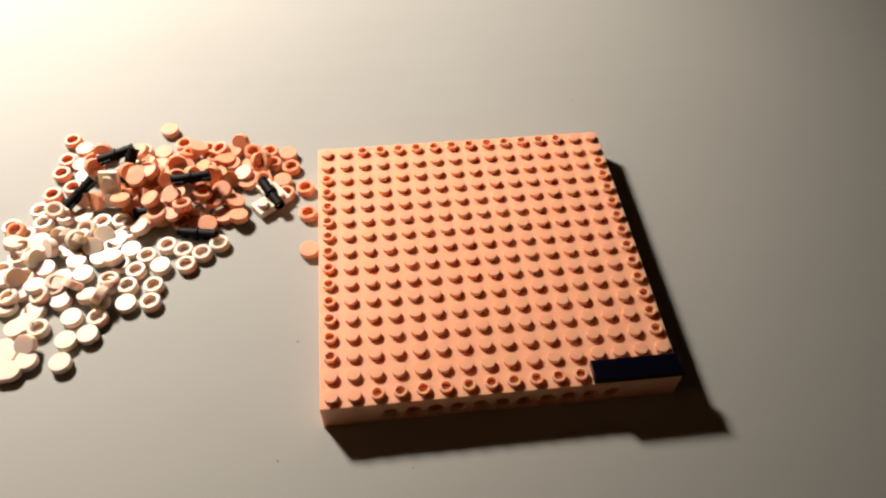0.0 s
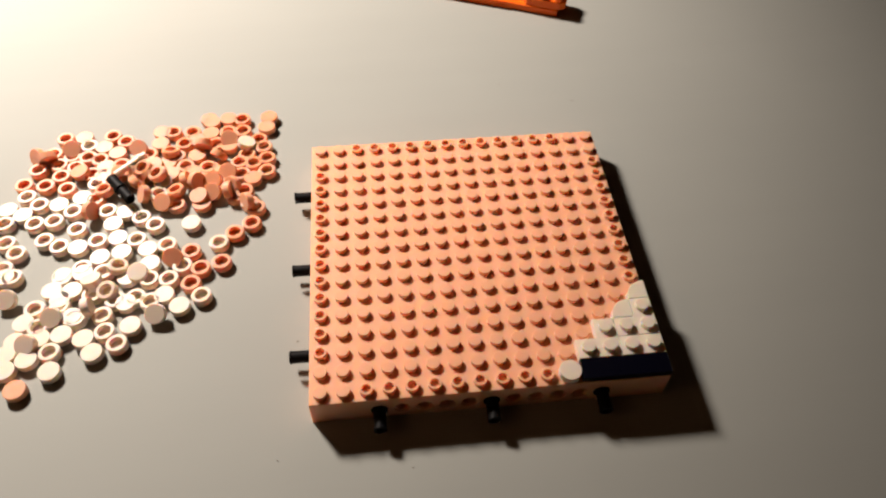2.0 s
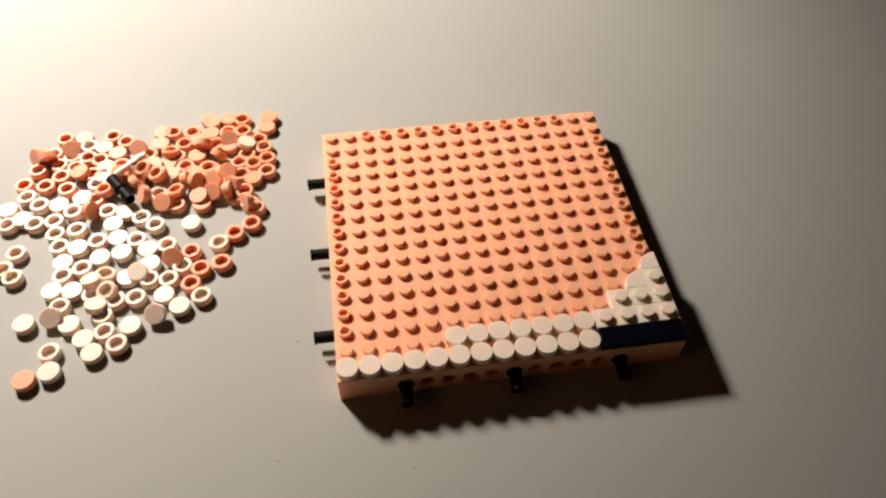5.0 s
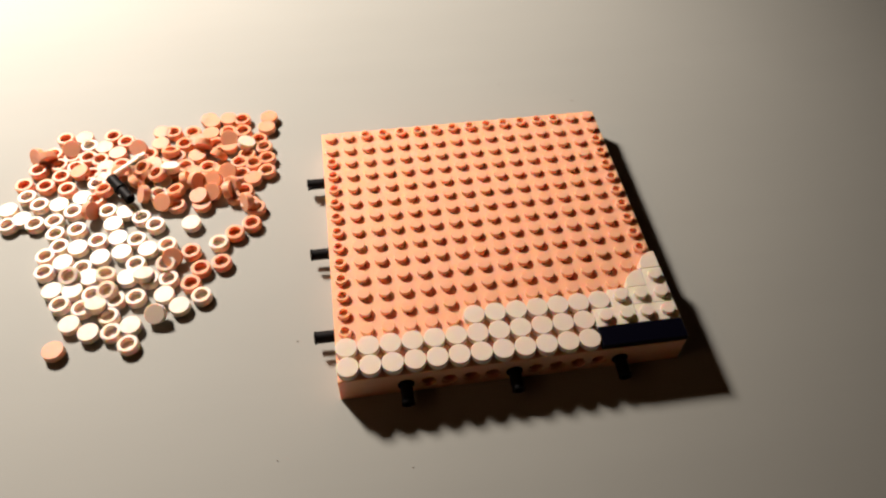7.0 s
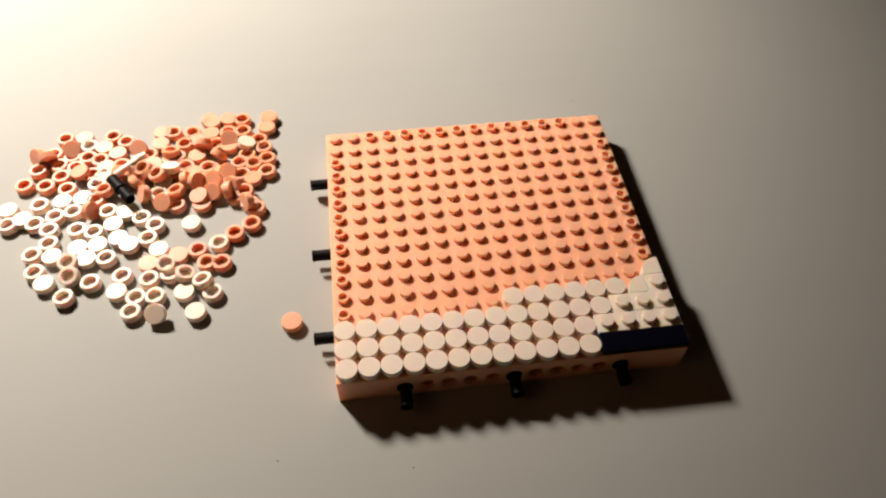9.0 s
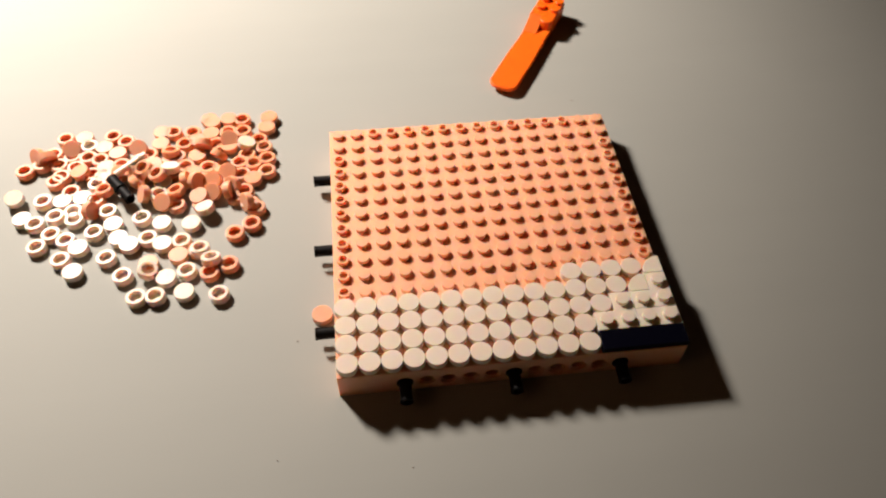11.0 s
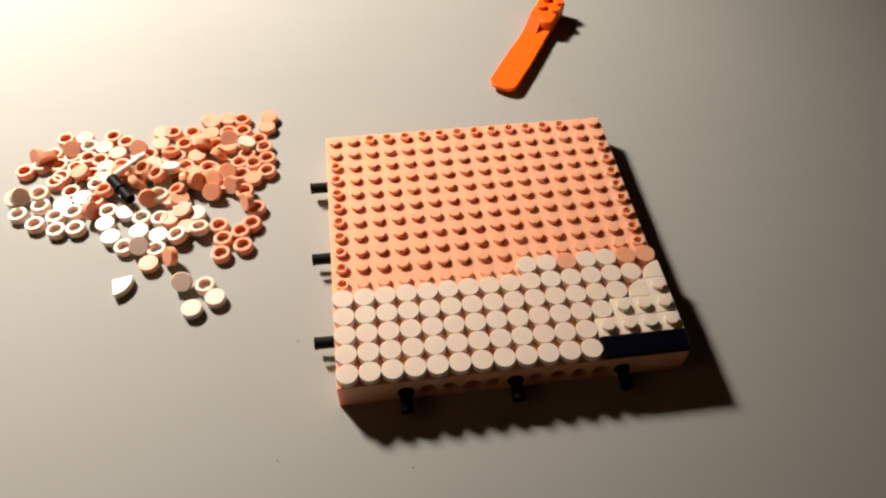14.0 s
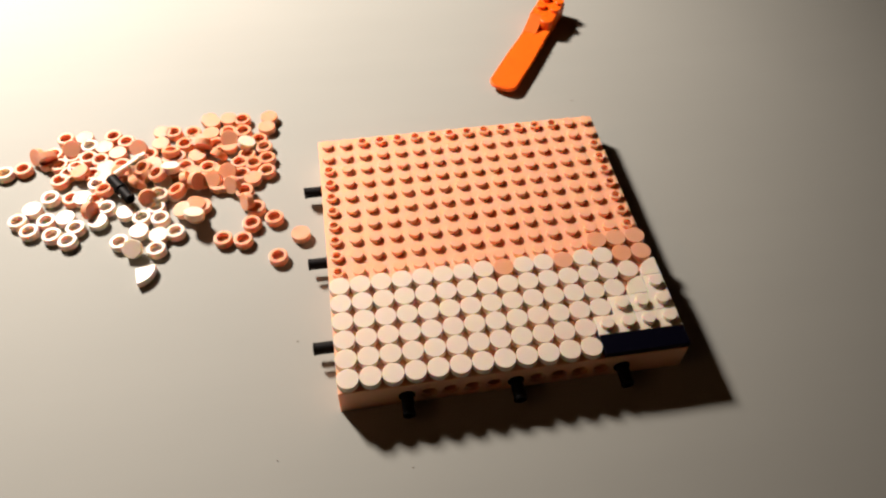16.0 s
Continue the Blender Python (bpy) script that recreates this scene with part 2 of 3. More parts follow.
def build_long_tile():
    bm = bmesh.new()
    box(bm, -3.95, 27.95, -3.95, 3.95, 0.45, TILE, 0.12)
    box(bm, -3.6, 27.6, -3.6, 3.6, 0, 0.45, 0.05)
    return tagged(link("long_tile", bm, M_NAVY), "smooth very dark blue one by four tile", "tile")


def round_tile_bm():
    """A round one by one tile, its origin in the middle of its height: flat on top, hollow beneath."""
    bm = bmesh.new()
    lathe(bm, [(0, 1.6), (3.84, 1.6), (3.99, 1.45), (3.99, -1.15), (3.70, -1.20), (3.70, -1.5), (3.60, -1.6),
               (2.62, -1.6), (2.50, -1.48), (2.50, 0.7), (0, 0.7)], 28)
    return bm


def build_pin():
    """A pin 16 mm long along x: collar in the middle, two slotted ends with lips."""
    bm = bmesh.new()
    lathe(bm, [(0, -3.2), (2.3, -3.2), (2.3, -0.45), (3.0, -0.4), (3.0, 0.4), (2.3, 0.45), (2.3, 3.2), (0, 3.2)], 20, axis="x")
    for s in (-1, 1):
        for a in (20, 200):
            lathe(bm, [(1.55, s * 3.1), (2.3, s * 3.1), (2.3, s * 7.1), (2.5, s * 7.3), (2.5, s * 7.8), (2.35, s * 8.0), (1.55, s * 8.0)],
                  9, a, a + 140, "x", True)
    return tagged(link("connector_pin", bm, M_BLACK), "black plastic friction connector pin with slotted ends", "pin", "connector pins")


def build_bar():
    """A thin round bar 16 mm long along x with a stop ring near one end."""
    bm = bmesh.new()
    lathe(bm, [(0, -8.0), (1.45, -8.0), (1.6, -7.85), (1.6, 4.4), (2.1, 4.5), (2.1, 5.9), (1.6, 6.0), (1.6, 7.85), (1.45, 8.0), (0, 8.0)], 18, axis="x")
    return tagged(link("round_bar", bm, M_PLATE), "thin warm white round plastic bar lying across the pile", "bar")


def build_separator():
    """An orange levering tool lying on the table: rounded blade handle along x, stud head at the far end."""
    tool = new("brick_separator")
    tagged(tool, "bright orange plastic brick separator lever lying on the table", "tool")
    bm = bmesh.new()
    tip = [(5 - 5 * math.cos(radians(a)), 5 * math.sin(radians(a))) for a in (0, 18, 36, 54, 72, 90)]
    outline = [(x, -2.4 - y) for x, y in tip] + [(30, -7.4), (44, -6.8), (52, -6.9), (60, -7.3), (76, -7.3)]
    outline += [(76, 7.3), (60, 7.3), (52, 6.9), (44, 6.8), (30, 7.4)] + [(x, 2.4 + y) for x, y in reversed(tip)]
    prism(bm, outline, 2.5, 4.6, 0.5)
    part("handle", bm, M_ORANGE, tool)
    bm = bmesh.new()
    prism(bm, [(2.5, -3.0), (6, -6.2), (30, -6.4), (76, -6.4), (76, 6.4), (30, 6.4), (6, 6.2), (2.5, 3.0)], 0.0, 2.6, 0.3)
    part("spine", bm, M_ORANGE, tool)
    rib = None
    for k in range(7):
        x = (20 + k * 4.0) * MM
        if rib is None:
            bm = bmesh.new()
            box(bm, -0.7, 0.7, -7.45, -6.4, 2.6, 4.66, 0.2)
            rib = part("grip_rib", bm, M_ORANGE, tool)
            rib.location = (x, 0, 0)
        else:
            share("grip_rib", rib, tool, x, 0, 0)
    bm = bmesh.new()
    prism(bm, [(61, -7.0), (77, -7.2), (80, -5), (80, 5), (77, 7.2), (60, 7.2), (60, 0.4)], 4.5, 9.6, 0.6)
    part("head", bm, M_ORANGE, tool)
    bm = bmesh.new()
    lathe(bm, [(3.7, 0), (3.7, 4.6), (3.3, 5.0), (0.0, 5.0)], 24)
    boss = part("boss", bm, M_ORANGE, tool)
    boss.location = (59.2 * MM, -3.1 * MM, 4.5 * MM)
    bm = bmesh.new()
    side = ((50.0, 4.4), (50.0, 4.7), (60.6, 9.5), (60.6, 4.4))
    inner, outer = ([bm.verts.new((x * MM, y * MM, z * MM)) for x, z in side] for y in (-0.4, 6.8))
    bm.faces.new(inner)
    bm.faces.new(outer)
    for i in range(4):
        bm.faces.new((inner[i], inner[i - 1], outer[i - 1], outer[i]))
    part("ramp", bm, M_ORANGE, tool)
    stud = None
    for x in (67.5, 75.5):
        for y in (-4.6, 3.4):
            if stud is None:
                stud = part("stud", stud_mesh(False), M_ORANGE, tool)
                stud.location = (x * MM, y * MM, 9.55 * MM)
            else:
                share("stud", stud, tool, x * MM, y * MM, 9.55 * MM)
    return tool


# ---- the loose round tiles: where each lies, and the slot on the base that it later fills ----
TILE_MESH = {}
rng = random.Random(11)


def lying(x, y, layer, how):
    """The pose of a loose round tile: 't' top up, 'r' hollow side up, 's' leaning on its edge, 'f' tipped forward, 'e' and 'w' on edge sideways; x, y in mm."""
    spin = rng.uniform(0, 360)
    lean = {"t": 0, "r": 180, "s": rng.choice((58, 70, 115)), "f": rng.uniform(30, 36), "e": rng.uniform(68, 82), "w": 84}[how]
    heading = {"s": rng.uniform(-70, 70), "f": rng.uniform(-25, 20), "e": rng.uniform(50, 105), "w": 108}.get(how, spin)
    if layer and how in "tr":
        lean += rng.uniform(9, 21)
    a = radians(lean)
    z = (0 if how in "fw" else max(0, 3.0 * layer - 2.2)) + 1.6 * abs(math.cos(a)) + 3.95 * abs(math.sin(a))
    return pose(x * MM, y * MM, (z + 0.05) * MM, 0, 0, heading) @ pose(0, 0, 0, lean) @ pose(0, 0, 0, 0, 0, spin)


def loose(colour, place, first=None, second=None, slot=None, via=()):
    """One loose tile; via: photograph number and place of each later move; slot: column, row and turn in the filling order."""
    if colour not in TILE_MESH:
        ob = link("round_tile", round_tile_bm(), {"peach": M_PEACH_TILE, "white": M_WHITE}[colour])
        TILE_MESH[colour] = ob.data
    else:
        ob = new("round_tile", TILE_MESH[colour])
    word = {"peach": "peach", "white": "warm white"}[colour]
    if slot:
        tagged(ob, word + " round tile taken from the pile onto the base", "tile", "placed round tiles")
    elif place[3] == "r":
        tagged(ob, word + " round tile upside down in the pile, hollow underside up", "tile", "loose round tiles")
    elif place[3] in "sfew":
        tagged(ob, word + " round tile leaning on its edge in the pile", "tile", "loose round tiles")
    else:
        tagged(ob, word + " round tile lying flat in the pile", "tile", "loose round tiles")
    stations = [(0, lying(*first), False)] if first else []
    at = 0
    if first:
        at = 15 if colour == "peach" else (30 if place[0] > -150 else 40)
    if second:
        stations.append((15 if first else 0, lying(*second), False))
        at = 30
    stations.append((at, lying(*place), False))
    for n, x, y, layer, how in via:
        stations.append((5 * n, lying(x, y, layer, how), False))
    if slot:
        i, j, k = slot
        stations.append((60 + 5 * (k - 1), slot_pose(i, j, HEIGHT + 1.6, rng.uniform(0, 360)), True))
    TRACKS.append((ob, stations))
    return ob


loose("white", (-183.5, -36.8, 0, 't'), slot=(11, 15, 1))
loose("white", (-179.2, -27.0, 0, 'f'), slot=(10, 15, 2))
loose("white", (-176.9, -18.9, 0, 'r'), slot=(9, 15, 3))
loose("white", (-165.0, -15.7, 0, 't'), slot=(8, 15, 4))
loose("white", (-170.7, -6.9, 0, 't'), slot=(7, 15, 5))
loose("white", (-145.0, -11.7, 0, 't'), slot=(6, 15, 6))
loose("white", (-135.7, -12.1, 0, 'r'), slot=(5, 15, 7))
loose("white", (-194.6, 7.4, 0, 't'), slot=(4, 15, 8))
loose("white", (-171.6, 4.3, 0, 't'), slot=(3, 15, 9))
loose("white", (-163.8, 5.5, 0, 't'), slot=(2, 15, 10))
loose("peach", (-183.8, 87.7, 0, 'r'), first=(-180.5, 86.5, 0, 'r'))
loose("peach", (-175.1, 87.3, 0, 't'), first=(-167.1, 64.2, 1, 's'))
loose("peach", (-162.1, 86.8, 0, 'r'), first=(-150.8, 37.9, 3, 't'))
loose("peach", (-165.1, 79.5, 0, 't'), first=(-164.6, 74.8, 0, 's'))
loose("peach", (-155.6, 82.3, 0, 'r'), first=(-127.5, 46.3, 3, 's'))
loose("peach", (-158.6, 74.9, 0, 't'), first=(-166.8, 64.8, 1, 'r'))
loose("peach", (-149.0, 75.7, 0, 'f'), first=(-146.7, 75.1, 0, 'r'))
loose("peach", (-187.5, 77.8, 0, 'r'), first=(-108.9, 40.8, 2, 't'))
loose("peach", (-189.3, 74.1, 0, 's'), first=(-91.5, 47.9, 1, 'r'), second=(-89.5, 51.0, 0, 'r'))
loose("peach", (-192.7, 68.1, 0, 'r'), first=(-114.1, 64.7, 1, 'r'), via=[(62, -191.8, 71.7, 0, 'r'), (90, -189.6, 72.9, 0, 'r')])
loose("peach", (-183.9, 70.3, 0, 'r'), first=(-180.7, 73.3, 0, 'r'))
loose("peach", (-171.7, 73.8, 0, 'r'), first=(-169.0, 71.0, 1, 'r'))
loose("peach", (-166.0, 71.6, 0, 'r'), first=(-135.7, 30.5, 2, 'r'))
loose("peach", (-176.1, 67.8, 0, 'r'), first=(-173.9, 69.3, 0, 't'))
loose("peach", (-181.7, 62.8, 0, 'r'), first=(-182.0, 65.0, 0, 'r'), via=[(90, -178.8, 64.5, 0, 'r')])
loose("peach", (-197.0, 59.1, 0, 'r'), first=(-112.9, 49.7, 2, 's'), via=[(62, -198.6, 68.2, 0, 'r'), (90, -199.6, 69.8, 0, 'r')])
loose("peach", (-187.6, 57.5, 0, 'r'), first=(-183.7, 51.9, 0, 'r'), via=[(62, -183.9, 59.9, 0, 'r'), (90, -182.0, 60.3, 0, 'r')])
loose("peach", (-177.9, 54.5, 0, 'r'), first=(-175.6, 55.3, 0, 'r'), via=[(62, -175.9, 52.5, 0, 'r'), (90, -175.0, 48.3, 0, 'r')])
loose("peach", (-163.0, 60.7, 0, 't'), first=(-126.4, 57.7, 2, 'r'))
loose("peach", (-155.9, 66.9, 0, 'r'), first=(-116.5, 38.0, 3, 'r'))
loose("peach", (-149.8, 60.0, 0, 's'), first=(-145.3, 52.8, 3, 't'))
loose("peach", (-146.6, 52.4, 0, 's'), first=(-149.5, 45.9, 0, 's'))
loose("peach", (-144.7, 62.1, 0, 't'), first=(-143.6, 64.6, 0, 's'))
loose("peach", (-134.2, 86.0, 0, 'r'), first=(-136.2, 88.2, 0, 't'))
loose("peach", (-125.2, 84.8, 0, 'r'), first=(-129.1, 58.8, 2, 's'))
loose("peach", (-116.5, 90.9, 0, 't'), first=(-129.5, 37.7, 3, 't'))
loose("peach", (-108.5, 92.3, 0, 't'), first=(-145.6, 50.2, 3, 't'))
loose("peach", (-102.1, 91.1, 0, 'r'), first=(-73.3, 41.8, 0, 'r'), second=(-75.6, 44.8, 0, 's'))
loose("peach", (-101.6, 82.9, 0, 'r'), first=(-93.4, 58.4, 1, 's'))
loose("peach", (-89.3, 91.1, 0, 't'), first=(-79.3, 55.8, 0, 'r'), second=(-67.5, 61.0, 0, 'r'))
loose("peach", (-90.4, 84.2, 0, 't'), first=(-80.5, 64.6, 0, 't'), second=(-82.9, 76.5, 0, 'r'))
loose("peach", (-94.0, 76.0, 0, 'r'), first=(-88.9, 67.2, 0, 'r'), second=(-92.2, 71.9, 0, 'r'))
loose("peach", (-116.6, 83.0, 0, 't'), first=(-163.0, 42.9, 1, 's'))
loose("peach", (-128.6, 77.4, 0, 'r'))
loose("peach", (-107.8, 73.4, 0, 't'), first=(-106.0, 69.4, 0, 't'), second=(-89.0, 90.7, 0, 't'))
loose("peach", (-122.2, 68.6, 0, 't'), first=(-120.3, 68.7, 2, 't'))
loose("peach", (-139.5, 78.8, 0, 't'), first=(-137.9, 36.2, 3, 't'))
loose("peach", (-131.3, 69.2, 0, 'r'), first=(-129.0, 67.9, 0, 'r'))
loose("peach", (-133.3, 58.2, 0, 't'), first=(-131.3, 61.1, 0, 's'))
loose("peach", (-127.0, 62.4, 0, 'r'), first=(-125.2, 56.8, 2, 't'))
loose("peach", (-117.0, 60.3, 0, 'r'), first=(-117.5, 55.7, 2, 't'))
loose("peach", (-111.7, 65.8, 0, 's'), first=(-111.5, 70.2, 1, 'r'), second=(-106.3, 90.4, 0, 't'))
loose("peach", (-99.4, 66.6, 0, 'r'), first=(-101.9, 72.9, 0, 's'), second=(-98.9, 85.4, 0, 'r'))
loose("peach", (-102.7, 61.7, 0, 'r'), first=(-106.3, 61.5, 0, 't'))
loose("peach", (-90.3, 62.9, 0, 'r'), first=(-87.6, 59.4, 0, 'r'), second=(-70.9, 76.9, 0, 't'))
loose("peach", (-90.3, 54.7, 0, 'r'), first=(-92.7, 53.4, 0, 't'))
loose("peach", (-96.6, 50.8, 0, 't'), first=(-99.1, 48.7, 0, 't'))
loose("peach", (-99.8, 42.0, 1, 'r'), first=(-83.3, 47.7, 0, 't'))
loose("peach", (-125.6, 51.4, 0, 'e'), first=(-135.9, 32.6, 2, 't'))
loose("peach", (-121.0, 49.5, 1, 'e'), first=(-129.0, 30.4, 2, 't'))
loose("peach", (-114.0, 50.7, 0, 'f'), first=(-113.1, 48.5, 0, 't'))
loose("peach", (-114.0, 43.1, 0, 'f'), first=(-118.2, 46.9, 0, 's'), slot=(8, 10, 74))
loose("peach", (-107.5, 54.9, 0, 'f'), first=(-112.3, 56.4, 0, 't'))
loose("peach", (-134.9, 39.6, 0, 'f'), first=(-137.4, 43.1, 0, 't'), via=[(77, -132.5, 42.7, 0, 't')], slot=(13, 9, 85))
loose("peach", (-129.5, 38.9, 0, 'r'), first=(-126.7, 37.0, 0, 't'), via=[(77, -131.6, 31.0, 0, 't')], slot=(14, 9, 84))
loose("peach", (-118.5, 37.9, 0, 't'), first=(-112.5, 36.0, 2, 't'), via=[(80, -124.0, 25.1, 0, 't')], slot=(15, 9, 83))
loose("peach", (-96.7, 23.7, 0, 'r'), first=(-102.1, 27.5, 1, 't'))
loose("peach", (-103.7, 19.2, 0, 'r'), first=(-108.8, 29.6, 0, 't'), via=[(79, -101.3, 19.9, 0, 'r'), (95, -87.1, 25.7, 0, 'r')])
loose("peach", (-108.6, 4.0, 0, 'r'), first=(-72.8, 5.8, 0, 't'), second=(-72.8, 5.8, 0, 't'), via=[(65, -105.6, 2.7, 0, 'r'), (78, -100.1, 11.9, 0, 'r'), (95, -100.1, 15.0, 0, 'r')])
loose("peach", (-128.4, 8.1, 0, 'f'), first=(-119.4, 26.1, 0, 't'), via=[(47, -126.4, 10.0, 0, 't'), (71, -129.1, 8.2, 0, 's'), (91, -120.6, 30.7, 1, 'r')])
loose("peach", (-121.3, 11.4, 0, 'r'), first=(-115.0, 24.3, 1, 't'), via=[(46, -118.6, 11.9, 0, 'r'), (74, -123.1, 11.0, 0, 't'), (79, -108.5, 16.6, 0, 'r')])
loose("peach", (-116.9, 1.9, 0, 'r'), first=(-126.9, 29.1, 0, 'r'), via=[(52, -114.7, 4.8, 0, 'r'), (61, -113.3, -0.6, 0, 'r'), (79, -127.8, 40.6, 1, 't'), (95, -118.3, 36.8, 0, 't')])
loose("peach", (-97.6, 35.7, 0, 'r'), first=(-82.0, 39.9, 0, 'r'), second=(-70.4, 37.9, 0, 'r'), via=[(72, -105.9, 11.6, 0, 'r'), (77, -109.2, 8.6, 0, 'r'), (95, -85.6, 3.9, 0, 'r')])
loose("peach", (-106.6, 42.8, 0, 'e'), first=(-108.0, 41.2, 0, 't'), slot=(11, 10, 71))
loose("peach", (-165.1, 38.0, 0, 'e'), first=(-148.6, 39.8, 0, 't'))
loose("peach", (-120.4, -5.4, 0, 'r'), first=(-72.6, 26.4, 0, 'r'), second=(-71.9, 24.6, 0, 'r'), via=[(50, -138.2, 7.1, 0, 't'), (91, -120.8, 36.8, 1, 't')])
loose("peach", (-140.7, 63.6, 1, 't'), first=(-138.1, 64.7, 0, 't'))
loose("peach", (-178.8, 75.1, 0, 'r'), first=(-173.9, 79.8, 0, 't'))
loose("peach", (-135.4, 48.3, 0, 't'), first=(-130.0, 46.0, 0, 't'), slot=(14, 10, 68))
loose("peach", (-143.4, 45.1, 0, 's'), via=[(77, -141.4, 42.5, 0, 's')])
loose("peach", (-119.5, 41.4, 1, 't'), slot=(15, 10, 67))
loose("peach", (-104.1, 40.5, 0, 'r'), first=(-103.6, 35.9, 1, 't'), via=[(79, -110.5, 24.3, 0, 'r'), (95, -76.0, 14.9, 0, 't')])
loose("peach", (-144.2, 72.4, 0, 'r'), first=(-127.7, 58.4, 2, 'r'))
loose("peach", (-179.1, 78.7, 0, 'f'), first=(-140.8, 56.0, 2, 's'))
loose("peach", (-143.2, 60.5, 1, 'r'), first=(-124.7, 31.9, 3, 'r'))
loose("peach", (-148.1, 69.3, 0, 't'), first=(-140.2, 30.3, 1, 't'))
loose("peach", (-117.9, 93.1, 0, 't'), first=(-140.8, 53.8, 3, 't'))
loose("peach", (-144.4, 59.0, 2, 'r'), first=(-149.9, 56.4, 2, 's'))
loose("peach", (-142.8, 57.1, 0, 's'), first=(-92.6, 58.0, 1, 't'))
loose("peach", (-137.8, 54.6, 2, 'r'), first=(-140.8, 52.4, 0, 'r'))
loose("peach", (-137.1, 56.5, 0, 's'))
loose("peach", (-147.4, 55.5, 1, 'r'), first=(-156.6, 52.8, 0, 't'))
loose("peach", (-91.7, 70.6, 0, 'r'), first=(-133.4, 55.1, 0, 't'))
loose("peach", (-94.9, 32.6, 0, 'r'), first=(-135.7, 32.2, 0, 't'))
loose("peach", (-98.6, 34.9, 0, 's'), first=(-123.6, 55.5, 0, 't'))
loose("peach", (-119.0, 52.7, 0, 'r'), first=(-97.5, 59.7, 0, 't'))
loose("peach", (-112.1, 48.6, 0, 't'), first=(-108.7, 63.4, 1, 't'))
loose("peach", (-108.9, 48.8, 0, 't'), first=(-106.9, 49.0, 0, 's'))
loose("peach", (-105.2, 45.8, 0, 's'), first=(-100.3, 52.8, 1, 't'), second=(-103.4, 52.8, 0, 'r'))
loose("peach", (-119.3, 74.4, 0, 's'), first=(-117.5, 72.8, 0, 'r'))
loose("peach", (-123.8, 58.0, 0, 't'), first=(-124.9, 68.9, 1, 'r'))
loose("peach", (-107.7, 76.7, 0, 'f'), first=(-115.2, 65.2, 0, 't'))
loose("peach", (-134.0, 71.2, 1, 'r'), first=(-137.5, 72.8, 0, 't'))
loose("peach", (-173.2, 63.3, 1, 't'), first=(-155.2, 61.5, 0, 't'))
loose("peach", (-164.7, 46.3, 0, 'r'), first=(-96.4, 66.0, 1, 'r'), second=(-99.9, 67.1, 0, 'r'))
loose("peach", (-193.4, 75.0, 0, 's'), first=(-148.6, 73.4, 1, 't'))
loose("peach", (-155.3, 59.9, 1, 't'), first=(-142.6, 61.7, 2, 't'))
loose("peach", (-168.2, 62.4, 0, 'r'), first=(-91.3, 59.6, 1, 's'))
loose("peach", (-161.2, 50.9, 1, 'r'), first=(-131.0, 45.4, 3, 's'))
loose("peach", (-139.5, 86.6, 0, 't'), first=(-168.8, 44.9, 1, 's'))
loose("white", (-99.6, 72.7, 1, 't'), first=(-165.9, 21.3, 1, 's'))
loose("white", (-136.1, 52.4, 1, 't'), first=(-168.2, 21.8, 1, 's'))
loose("peach", (-129.7, 46.0, 1, 'r'), first=(-194.3, 31.2, 1, 'r'), via=[(80, -129.2, 45.9, 1, 'r')])
loose("white", (-172.2, 81.5, 0, 'r'), first=(-173.0, 0.9, 1, 'r'))
loose("white", (-165.3, 56.0, 0, 'r'), first=(-171.3, 61.9, 0, 't'))
loose("white", (-137.1, 44.9, 1, 'r'), first=(-152.2, 10.8, 1, 't'))
loose("white", (-122.3, 27.1, 0, 't'), first=(-119.4, 34.1, 0, 'r'), via=[(70, -122.0, 29.7, 0, 't'), (80, -120.6, 32.5, 0, 't'), (89, -120.3, 28.0, 2, 't')])
loose("white", (-110.1, 14.6, 0, 'r'), via=[(65, -117.6, 11.6, 1, 'r'), (70, -113.0, 15.9, 0, 'r'), (79, -118.5, 23.2, 1, 'r'), (91, -138.0, 38.3, 0, 'r')])
loose("white", (-131.5, 16.2, 0, 'r'), via=[(50, -134.7, 14.2, 0, 't'), (66, -133.5, 17.2, 0, 't'), (70, -136.6, 12.3, 0, 'e'), (79, -135.8, 14.6, 0, 'r')])
loose("white", (-143.6, 33.1, 0, 'r'), first=(-148.6, 25.2, 0, 'r'))
loose("white", (-137.4, 28.2, 0, 'r'), first=(-190.3, -3.8, 1, 'r'), via=[(65, -134.7, 28.8, 0, 't'), (70, -135.7, 31.7, 0, 'r')])
loose("white", (-188.1, 46.3, 0, 'r'), first=(-187.4, 43.0, 0, 'r'), via=[(64, -187.1, 48.3, 0, 'r'), (70, -187.8, 46.0, 0, 'r'), (89, -190.8, 43.9, 0, 't')])
loose("white", (-194.3, 51.7, 0, 'r'), first=(-188.9, 4.7, 1, 's'), via=[(50, -186.1, 18.0, 0, 'r'), (66, -185.2, 22.2, 0, 'r'), (72, -196.6, 50.5, 0, 's')], slot=(2, 10, 80))
loose("white", (-200.8, 44.7, 0, 't'), first=(-183.4, 14.1, 0, 's'), via=[(58, -199.1, 50.3, 1, 't'), (92, -207.2, 68.0, 0, 'r')])
loose("white", (-193.9, 40.9, 0, 't'), first=(-190.6, 29.4, 0, 'r'), via=[(30, -193.9, 38.6, 0, 't'), (71, -196.4, 41.9, 0, 'r'), (93, -195.7, 37.7, 0, 'r')])
loose("white", (-173.1, 40.5, 0, 'r'), first=(-176.1, 38.5, 0, 'r'), via=[(90, -175.8, 36.9, 0, 't')])
